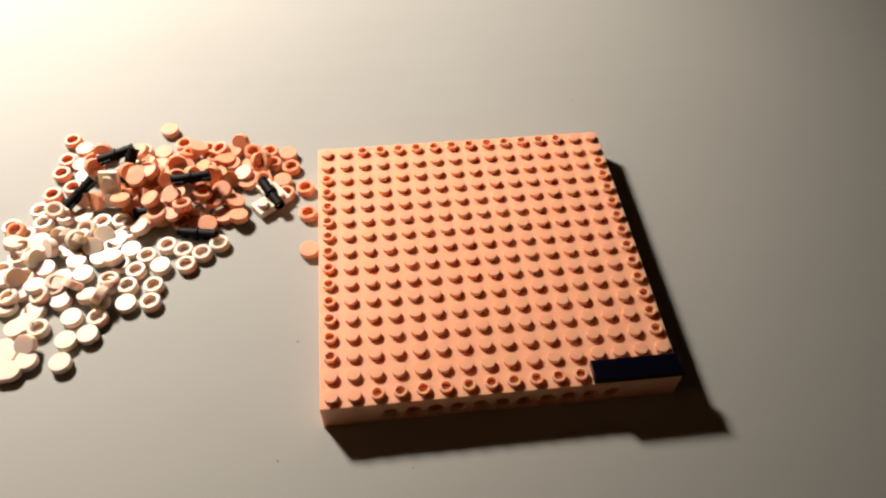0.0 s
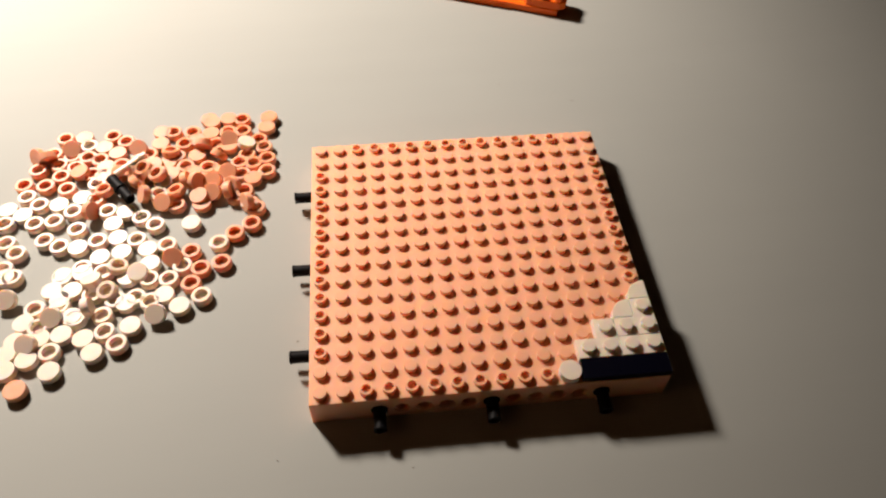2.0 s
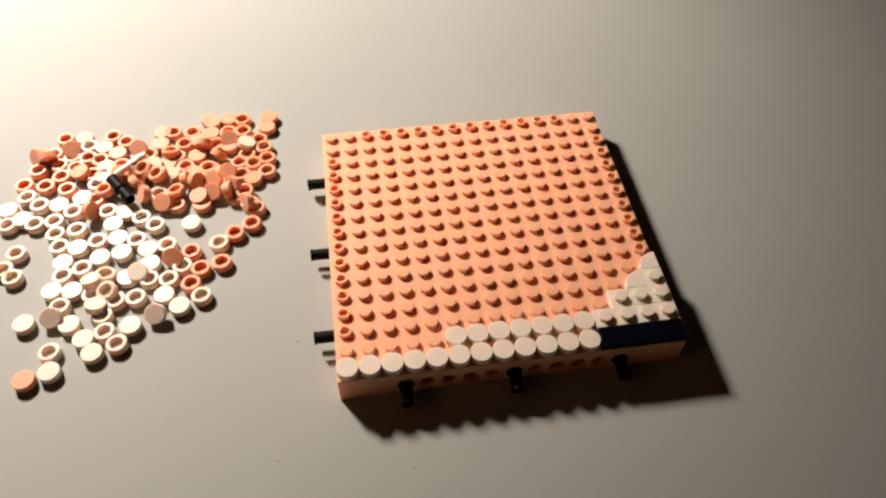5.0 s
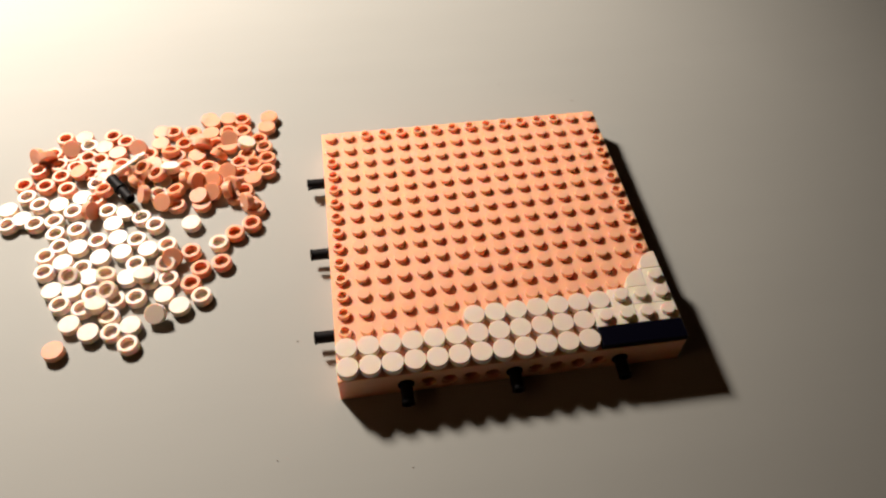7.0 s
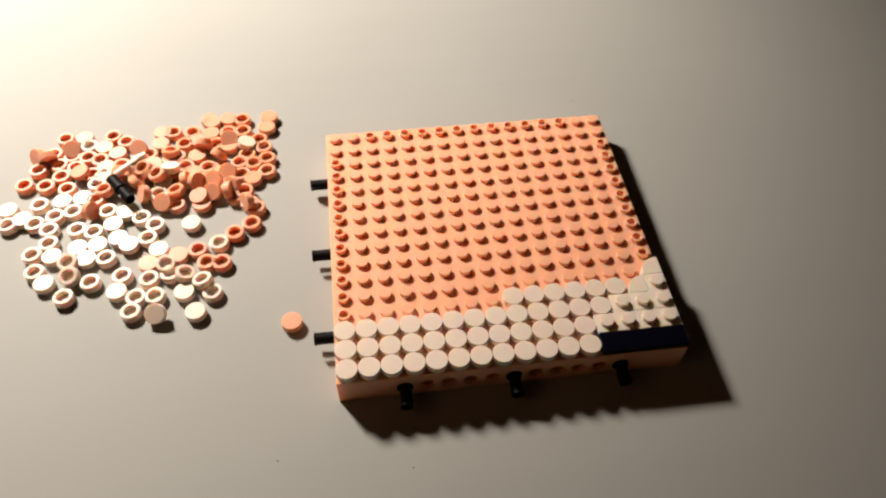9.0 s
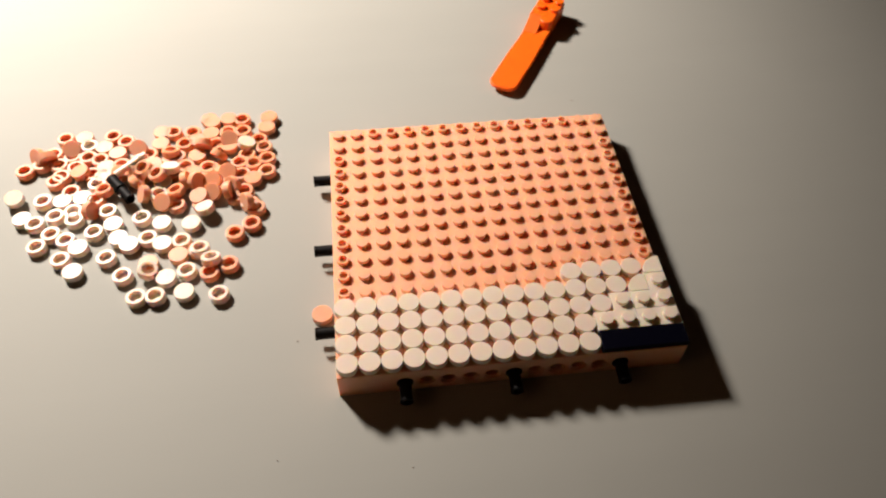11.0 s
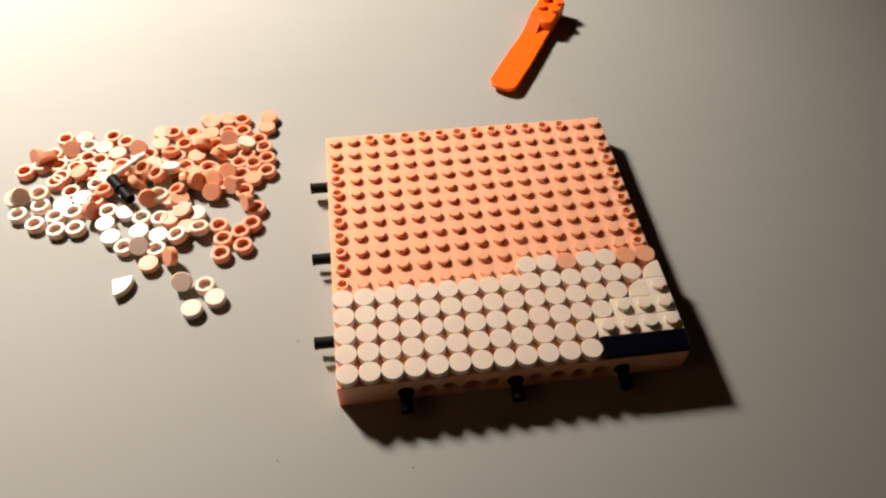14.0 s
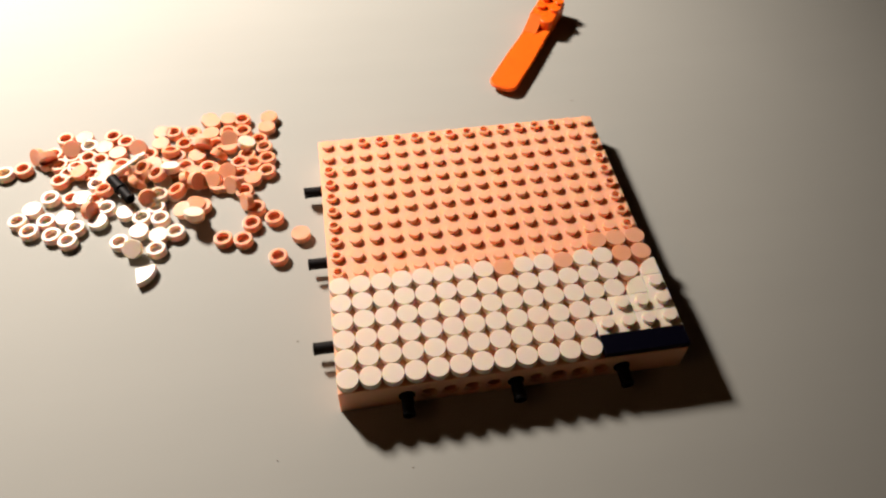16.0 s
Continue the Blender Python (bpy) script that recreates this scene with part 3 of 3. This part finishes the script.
loose("white", (-179.6, 45.0, 0, 't'), first=(-180.6, 41.2, 1, 'r'), via=[(45, -178.6, 47.1, 0, 't'), (67, -190.9, 54.3, 1, 'r'), (73, -188.9, 52.3, 1, 'r'), (94, -184.3, 49.9, 0, 'r')])
loose("white", (-188.2, 35.3, 0, 'r'), first=(-184.7, 35.6, 0, 'r'), via=[(94, -189.8, 31.3, 0, 'r')])
loose("white", (-180.2, 35.8, 0, 'r'), first=(-175.3, 26.1, 0, 't'), via=[(51, -180.4, 38.7, 0, 'r'), (93, -183.7, 36.4, 0, 'r')])
loose("white", (-169.9, 29.7, 0, 'r'), first=(-165.2, 28.5, 1, 'r'), via=[(61, -172.0, 35.7, 0, 'r'), (73, -170.8, 30.8, 0, 'r')])
loose("white", (-158.4, 38.8, 0, 'r'), first=(-159.9, 33.0, 0, 'r'), via=[(89, -159.4, 40.9, 0, 'r')])
loose("white", (-155.1, 30.8, 0, 't'), first=(-152.0, 32.7, 0, 'r'), slot=(10, 11, 56))
loose("white", (-150.4, 37.1, 0, 't'), first=(-153.6, 19.1, 0, 'r'), via=[(66, -116.6, 34.1, 1, 't'), (70, -128.7, 35.3, 1, 't'), (78, -126.8, 37.4, 0, 't'), (94, -130.6, 46.6, 0, 'r')])
loose("white", (-160.4, 22.2, 0, 'r'), first=(-157.4, 24.2, 0, 'f'), via=[(44, -160.0, 20.0, 0, 't')], slot=(12, 11, 54))
loose("white", (-167.9, 19.4, 0, 't'), first=(-171.7, 19.1, 0, 't'), via=[(74, -150.6, 36.9, 0, 't')])
loose("white", (-182.3, 25.2, 0, 'r'), first=(-183.9, 25.3, 0, 't'), via=[(30, -178.5, 28.4, 0, 'r'), (51, -181.6, 31.1, 0, 'r'), (59, -180.4, 28.5, 0, 'r'), (73, -178.8, 30.8, 0, 'r'), (93, -180.0, 27.9, 0, 'r')])
loose("white", (-175.6, 21.1, 0, 'r'), first=(-178.2, 19.3, 0, 's'), via=[(44, -180.4, 23.4, 0, 'r'), (64, -173.7, 24.3, 0, 'r'), (72, -178.1, 45.2, 0, 't')], slot=(3, 10, 79))
loose("white", (-197.7, 25.7, 0, 'r'), first=(-193.7, 24.0, 1, 't'), via=[(29, -199.4, 36.1, 0, 'r')], slot=(11, 11, 55))
loose("white", (-192.6, 19.7, 0, 'r'), first=(-191.6, 17.9, 0, 'r'), via=[(35, -180.4, 16.5, 0, 'r'), (48, -177.7, 16.0, 0, 't'), (65, -174.2, 14.0, 0, 'r'), (71, -143.9, 25.3, 0, 't')])
loose("white", (-158.1, 13.0, 0, 't'), via=[(53, -155.8, 12.5, 0, 'r'), (67, -153.3, 8.3, 0, 'r'), (73, -142.7, 16.1, 0, 'f'), (95, -144.9, 14.8, 0, 'f')])
loose("white", (-149.6, 14.6, 0, 't'), first=(-145.9, 15.7, 0, 't'), via=[(48, -162.7, 27.4, 0, 'r'), (73, -158.6, 31.4, 0, 't'), (92, -161.9, 33.4, 0, 't')])
loose("white", (-144.3, 20.8, 0, 'r'), first=(-143.1, 26.5, 1, 't'), via=[(50, -147.3, 18.5, 0, 't'), (72, -149.3, 17.6, 0, 'r'), (91, -151.4, 20.3, 0, 'r')])
loose("white", (-152.0, 22.6, 0, 't'), via=[(72, -155.3, 23.6, 0, 't'), (91, -172.9, 23.8, 0, 'r')])
loose("white", (-139.2, 14.8, 0, 't'), first=(-139.3, 11.5, 0, 'r'), via=[(51, -139.8, 21.1, 0, 'r'), (72, -135.5, 21.9, 0, 't')])
loose("white", (-164.5, 8.3, 0, 'r'), first=(-167.4, 12.5, 0, 't'), via=[(45, -163.7, 13.0, 0, 't')], slot=(13, 11, 53))
loose("white", (-170.3, 47.9, 0, 't'), first=(-168.3, 37.5, 0, 't'))
loose("white", (-191.6, 7.1, 0, 'r'), first=(-186.7, 7.4, 0, 'r'), via=[(38, -179.5, 8.1, 0, 'r'), (53, -183.4, 8.6, 0, 'r')], slot=(0, 12, 51))
loose("white", (-190.9, -4.7, 0, 'f'), first=(-191.0, -7.0, 0, 't'), slot=(7, 14, 17))
loose("white", (-171.8, 5.3, 0, 'r'), first=(-179.3, 10.2, 0, 't'), via=[(31, -168.4, 3.6, 1, 'r'), (56, -168.2, 6.8, 0, 't'), (70, -152.0, 11.0, 1, 't'), (73, -164.5, -0.8, 0, 'w')], slot=(1, 11, 65))
loose("white", (-174.6, -2.0, 0, 't'), first=(-173.3, -0.6, 1, 't'), via=[(46, -178.6, 2.3, 0, 't')], slot=(2, 12, 49))
loose("white", (-166.7, -2.9, 0, 't'), first=(-166.0, -1.2, 0, 's'), via=[(46, -169.8, -5.6, 0, 'r')], slot=(4, 12, 47))
loose("white", (-170.4, -9.9, 0, 'r'), first=(-178.0, -1.8, 0, 't'), via=[(38, -170.6, -9.1, 0, 'r')], slot=(1, 13, 36))
loose("white", (-172.0, -15.8, 0, 'f'), first=(-180.4, -11.9, 0, 't'), via=[(40, -161.8, -12.1, 0, 'r')], slot=(0, 13, 37))
loose("white", (-163.4, -16.6, 0, 'r'), first=(-186.6, -0.5, 0, 't'), via=[(23, -165.3, -19.1, 0, 't')], slot=(3, 13, 34))
loose("white", (-158.8, -13.1, 0, 'e'), first=(-185.0, 15.9, 1, 't'), via=[(27, -156.0, -12.5, 1, 't')], slot=(13, 12, 38))
loose("white", (-158.7, -5.8, 0, 'r'), first=(-155.6, -9.0, 0, 't'), slot=(11, 12, 40))
loose("white", (-152.6, -5.6, 1, 'r'), first=(-153.2, -1.5, 0, 'r'), via=[(53, -149.3, -5.6, 0, 't')], slot=(3, 12, 48))
loose("white", (-155.8, 5.1, 0, 'r'), first=(-161.1, 17.9, 0, 'f'), via=[(25, -154.2, 2.5, 1, 'r')], slot=(10, 12, 41))
loose("white", (-159.3, 0.3, 1, 't'), first=(-181.1, 0.5, 1, 't'), via=[(41, -160.8, 2.9, 0, 't'), (46, -160.4, 0.6, 0, 'r')], slot=(1, 12, 50))
loose("white", (-145.8, 0.9, 0, 't'), first=(-145.5, -3.0, 0, 'r'), via=[(44, -148.1, 2.2, 0, 'r'), (80, -132.4, -30.4, 0, 't')], slot=(10, 10, 72))
loose("white", (-149.4, -9.7, 0, 'r'), first=(-171.4, 25.2, 1, 's'), slot=(12, 12, 39))
loose("white", (-141.5, -9.4, 0, 'r'), first=(-178.3, -4.5, 1, 'r'), via=[(67, -139.3, -3.7, 0, 'r')], slot=(12, 10, 70))
loose("white", (-153.4, -16.5, 0, 'r'), first=(-155.2, -16.9, 0, 'r'), via=[(40, -150.9, -17.2, 0, 'r')], slot=(2, 13, 35))
loose("white", (-151.5, -24.2, 0, 'r'), first=(-174.8, 24.5, 1, 's'), via=[(41, -149.0, -24.8, 0, 'r')], slot=(4, 13, 33))
loose("white", (-142.0, -22.7, 0, 't'), first=(-170.5, 23.1, 1, 't'), via=[(47, -142.8, -16.1, 0, 'r')], slot=(6, 12, 45))
loose("white", (-167.4, -23.5, 0, 't'), first=(-165.4, -26.1, 0, 't'), slot=(8, 14, 16))
loose("white", (-175.2, -24.4, 0, 't'), first=(-185.4, -18.1, 0, 't'), slot=(9, 14, 15))
loose("white", (-184.1, -24.6, 0, 't'), first=(-187.7, -26.6, 0, 't'), slot=(10, 14, 14))
loose("white", (-159.0, -26.5, 0, 't'), first=(-157.7, -24.4, 0, 't'), via=[(34, -157.5, -23.9, 0, 't')], slot=(5, 13, 32))
loose("white", (-146.3, -30.3, 0, 'r'), first=(-167.1, 24.3, 1, 't'), via=[(40, -142.1, -31.1, 0, 'r'), (48, -117.8, -19.5, 0, 't')], slot=(5, 12, 46))
loose("white", (-154.9, -33.2, 0, 't'), first=(-159.6, -7.3, 1, 't'), slot=(9, 13, 28))
loose("white", (-170.6, -30.8, 0, 'r'), first=(-183.1, 21.7, 1, 't'), slot=(10, 13, 27))
loose("white", (-137.2, -0.8, 0, 'r'), first=(-135.2, -4.2, 0, 'r'), via=[(60, -137.7, 2.5, 1, 'r'), (80, -119.4, -17.9, 0, 't')], slot=(7, 10, 75))
loose("white", (-129.4, -1.9, 0, 'r'), first=(-124.5, 12.8, 0, 'r'), via=[(48, -129.1, 0.9, 0, 'r'), (65, -130.5, -1.2, 0, 't'), (80, -154.5, -20.0, 0, 'r')], slot=(9, 10, 73))
loose("white", (-115.9, -11.9, 0, 'r'), first=(-116.9, 10.2, 0, 'r'), via=[(49, -111.7, -10.8, 0, 'r'), (61, -109.1, -12.0, 0, 'r'), (70, -117.4, -8.1, 0, 't')], slot=(13, 10, 69))
loose("white", (-124.1, -15.9, 0, 't'), first=(-189.6, 21.9, 1, 'r'), via=[(48, -122.8, -9.3, 0, 't'), (70, -125.8, -7.5, 0, 't')], slot=(0, 11, 66))
loose("white", (-132.6, -19.3, 0, 'f'), first=(-152.7, 0.0, 1, 'r'), slot=(7, 12, 44))
loose("white", (-130.5, -9.7, 0, 't'), first=(-154.5, -8.5, 1, 's'), via=[(50, -134.1, -9.7, 0, 'r'), (74, -121.3, 19.3, 0, 'r'), (77, -117.7, 16.4, 0, 't'), (80, -123.6, -5.0, 0, 'f'), (85, -65.5, 6.8, 0, 'e')], slot=(4, 10, 78))
loose("white", (-169.2, -39.3, 0, 't'), first=(-165.9, -35.7, 0, 't'), slot=(11, 13, 26))
loose("white", (-141.6, 2.2, 1, 't'), first=(-143.0, 4.5, 0, 'r'), via=[(38, -139.3, 0.5, 1, 't'), (50, -122.6, -1.2, 1, 'r'), (62, -122.5, 1.5, 0, 'r'), (80, -110.5, -13.7, 0, 't')], slot=(6, 10, 76))
loose("white", (-149.8, 6.2, 1, 'r'), first=(-149.7, 8.7, 0, 'r'), via=[(27, -172.7, 12.1, 0, 't'), (44, -170.4, 11.3, 1, 'r')], slot=(14, 11, 52))
loose("white", (-137.4, 7.1, 0, 't'), first=(-133.3, 5.6, 0, 't'), via=[(38, -143.3, 7.6, 0, 'r'), (52, -115.6, -5.2, 1, 'r'), (65, -112.7, 5.4, 1, 'r'), (73, -115.0, 8.3, 0, 'r'), (84, -203.0, -44.0, 0, 't')], slot=(1, 10, 81))
loose("white", (-124.4, 4.2, 0, 'r'), first=(-123.1, 5.0, 0, 'r'), via=[(40, -130.8, 5.1, 1, 'r'), (57, -125.7, 17.8, 0, 'r'), (70, -129.3, 15.9, 0, 't'), (80, -114.8, -7.0, 0, 'r'), (85, -66.5, -14.3, 0, 'e')], slot=(5, 10, 77))
loose("white", (-200.6, 36.8, 0, 'r'), first=(-197.3, 34.9, 0, 'r'), slot=(6, 14, 18))
loose("white", (-208.0, 22.0, 0, 'r'), slot=(6, 13, 31))
loose("white", (-216.1, 22.0, 0, 't'), slot=(7, 13, 30))
loose("white", (-224.2, 22.0, 0, 'r'), slot=(8, 13, 29))
loose("white", (-186.4, -30.0, 0, 't'), slot=(11, 14, 13))
loose("white", (-185.5, -36.8, 0, 't'), slot=(0, 15, 12))
loose("white", (-178.4, -33.0, 0, 't'), slot=(1, 15, 11))
loose("white", (-216.1, 13.8, 0, 'r'), slot=(12, 13, 25))
loose("white", (-224.2, 13.8, 0, 't'), slot=(0, 14, 24))
loose("white", (-232.3, 13.8, 0, 'r'), slot=(1, 14, 23))
loose("white", (-240.4, 13.8, 0, 't'), slot=(2, 14, 22))
loose("white", (-196.0, 11.7, 0, 'r'), slot=(3, 14, 21))
loose("white", (-182.6, -16.4, 0, 't'), slot=(4, 14, 20))
loose("white", (-179.7, -10.0, 0, 'r'), slot=(5, 14, 19))
loose("white", (-232.3, 5.6, 0, 't'), slot=(8, 12, 43))
loose("white", (-240.4, 5.6, 0, 'r'), slot=(9, 12, 42))
loose("white", (-208.0, -2.6, 0, 't'), slot=(9, 11, 57))
loose("white", (-216.1, -2.6, 0, 'r'), via=[(70, -127.6, 24.1, 0, 'r'), (80, -127.5, 20.3, 1, 'r'), (92, -128.6, 23.2, 0, 'r')])
loose("white", (-224.2, -2.6, 0, 't'), slot=(2, 11, 64))
loose("white", (-232.3, -2.6, 0, 'r'), slot=(3, 11, 63))
loose("white", (-240.4, -2.6, 0, 't'), slot=(4, 11, 62))
loose("white", (-208.0, -10.8, 0, 'r'), via=[(73, -193.0, -6.5, 0, 't'), (77, -203.0, -20.0, 0, 't')], slot=(0, 10, 82))
loose("white", (-216.1, -10.8, 0, 't'), slot=(5, 11, 61))
loose("white", (-224.2, -10.8, 0, 'r'), slot=(6, 11, 60))
loose("white", (-232.3, -10.8, 0, 't'), slot=(7, 11, 59))
loose("white", (-240.4, -10.8, 0, 'r'), slot=(8, 11, 58))

loose("peach", (-96.3, 60.4, 0, 'r'), first=(-155.9, 50.4, 1, 't'))
loose("peach", (-122.5, 79.3, 0, 't'), first=(-130.4, 56.6, 2, 'r'))
loose("peach", (-108.6, 83.2, 0, 'r'), first=(-143.9, 61.5, 1, 's'))
loose("peach", (-135.2, 65.1, 0, 't'), first=(-154.3, 46.9, 1, 't'))
loose("peach", (-113.7, 75.5, 0, 'r'), first=(-148.0, 44.0, 1, 'r'))
loose("peach", (-162.7, 66.4, 0, 't'), first=(-122.1, 50.2, 2, 's'))
loose("peach", (-101.6, 54.0, 0, 'r'), first=(-115.2, 50.2, 1, 't'))
loose("peach", (-110.9, 59.8, 0, 't'), first=(-116.3, 57.8, 1, 'r'))
loose("white", (-216.1, 30.2, 0, 't'), via=[(34, -132.2, 57.5, 2, 't')])

# one more peach tile that wanders in front of the pile
loose("peach", (-205, -50, 0, "t"), via=[(6, -94.8, -1.5, 0, "t"), (12, -180.0, -45.4, 0, "t"), (18, -179.0, -54.0, 0, "t"), (20, -177.7, -41.6, 0, "t"), (34, -181.2, -47.1, 0, "t"),
      (42, -169.4, -30.3, 0, "t"), (44, -171.8, -43.3, 0, "t"), (48, -132.9, -40.2, 0, "t"), (50, -122.6, -39.7, 0, "t"), (51, -107.9, -33.8, 0, "t"),
      (53, -89.3, -33.3, 0, "t"), (54, -80.7, -29.3, 0, "t"), (55, -75.4, -27.9, 0, "t"), (66, -68.8, -27.6, 0, "t"), (70, -146.3, -18.8, 0, "t"),
      (72, -129.8, -12.5, 0, "t"), (78, -126.0, 34.0, 1, "t")])

# ---- things on the base: dark tile, pins, white plates and quarter tiles ----
TRACKS.append((build_long_tile(), [(0, slot_pose(12, 15), True)]))

pin = build_pin()
PINS = [((-120.7, 42.8, 14.0, 5, -0), (15, -40, -64, 90, 0)), ((-88.1, 37.9, 5.0, -62, 7), (15, 0, -64, 90, 0)), ((-119.1, 20.2, 3.0, -13, -0), (15, 40, -64, 90, 0)),
        ((-169.3, 45.7, 8.0, 44, -18), (20, -64, 40, 0, 0)), ((-155.3, 64.7, 11.0, 14, -8), (25, -64, 0, 0, 45)), ((-138.2, 34.4, 4.0, 1, -0), (30, -64, -40, 0, 45))]
for k, ((x, y, z, turn, tip), (f, bx, by, bt, roll)) in enumerate(PINS):
    ob = pin if k == 0 else copy_thing(pin, Matrix.Identity(4))
    set_in = pose(bx * MM, by * MM, HOLE_Z * MM, 0, 0, bt) @ pose(0, 0, 0, roll)
    TRACKS.append((ob, [(0, pose(x * MM, y * MM, z * MM, 0, tip, turn), False), (f, set_in, True)]))
ob = copy_thing(pin, Matrix.Identity(4))
TRACKS.append((ob, [(0, pose(-0.1500, 0.0592, 0.0090, 0, 37, -120), False), (15, pose(-0.1526, 0.0472, 0.0068, 0, 4, -54), False)]))

TRACKS.append((build_bar(), [(0, pose(-0.1540, 0.0610, 0.0045, 0, 0, 30), False), (30, pose(-0.1498, 0.0611, 0.0075, 0, -7, 37), False)]))

two = build_plate([(0, 0), (1, 0)], "warm white one by two plate with studs")
TRACKS.append((two, [(0, pose(-0.1560, 0.0452, 0.0045, 62, 0, -8) @ pose(0, 0, 0, 0, 0, 90), False), (35, slot_pose(14, 14), True)]))
# corner plates: the bend at cell (1, 0), one stud towards the front or the back
ell = build_plate([(0, 0), (1, 0), (1, -1)], "warm white two by two corner plate with three studs")
TRACKS.append((ell, [(0, pose(-0.0918, 0.0325, 0.0005, 0, 0, 35), False), (15, pose(-0.097, 0.0265, 0.0005, 0, 0, 35), False), (30, pose(-0.106, 0.0245, 0.0005, 0, 0, 15), False), (40, slot_pose(12, 14), True)]))
ell_b = copy_thing(ell, Matrix.Identity(4))
TRACKS.append((ell_b, [(0, pose(-0.215, -0.075, 0, 0, 0, 20), False), (40, pose(-0.156, -0.0608, 0, 0, 0, 20), False), (45, slot_pose(14, 13), True)]))
q1 = build_quarter()
TRACKS.append((q1, [(0, pose(-0.205, -0.040, 0, 0, 0, 10), False), (50, slot_pose(14, 12), True)]))
q2 = copy_thing(q1, Matrix.Identity(4))
TRACKS.append((q2, [(0, pose(-0.215, -0.030, 0, 0, 0, 40), False), (55, slot_pose(15, 11), True)]))
q3 = copy_thing(q1, Matrix.Identity(4))
TRACKS.append((q3, [(0, pose(-0.205, 0.012, 0, 0, 0, 200), False), (400, pose(-0.1471, -0.0032, 0.0, 0, 0, 190), False), (440, pose(-0.1385, 0.0013, 0, 0, 0, 190), False)]))

tool = build_separator()
away, edge_on, beside = pose(0.06, 0.27, 0, 0, 0, -30), pose(0.005, 0.1960, 0, 0, 0, -24), pose(0.0268, 0.0968, 0, 0, 0, 56.9)
TRACKS.append((tool, [(0, away, False), (60, edge_on, False), (88, away, False), (300, beside, False)]))


def motions():
    for thing, stations in TRACKS:
        rows = rows_of(stations)
        if len(rows) == 1:
            rows = [(0.0, rows[0][1])]
        if rows[-1][0] < 16.0:
            rows.append((16.0, rows[-1][1]))
        if len(rows) > 2 or rows[0][1] != rows[-1][1]:
            walk(thing, rows)
        else:
            thing.matrix_basis = rows[0][1]


motions()
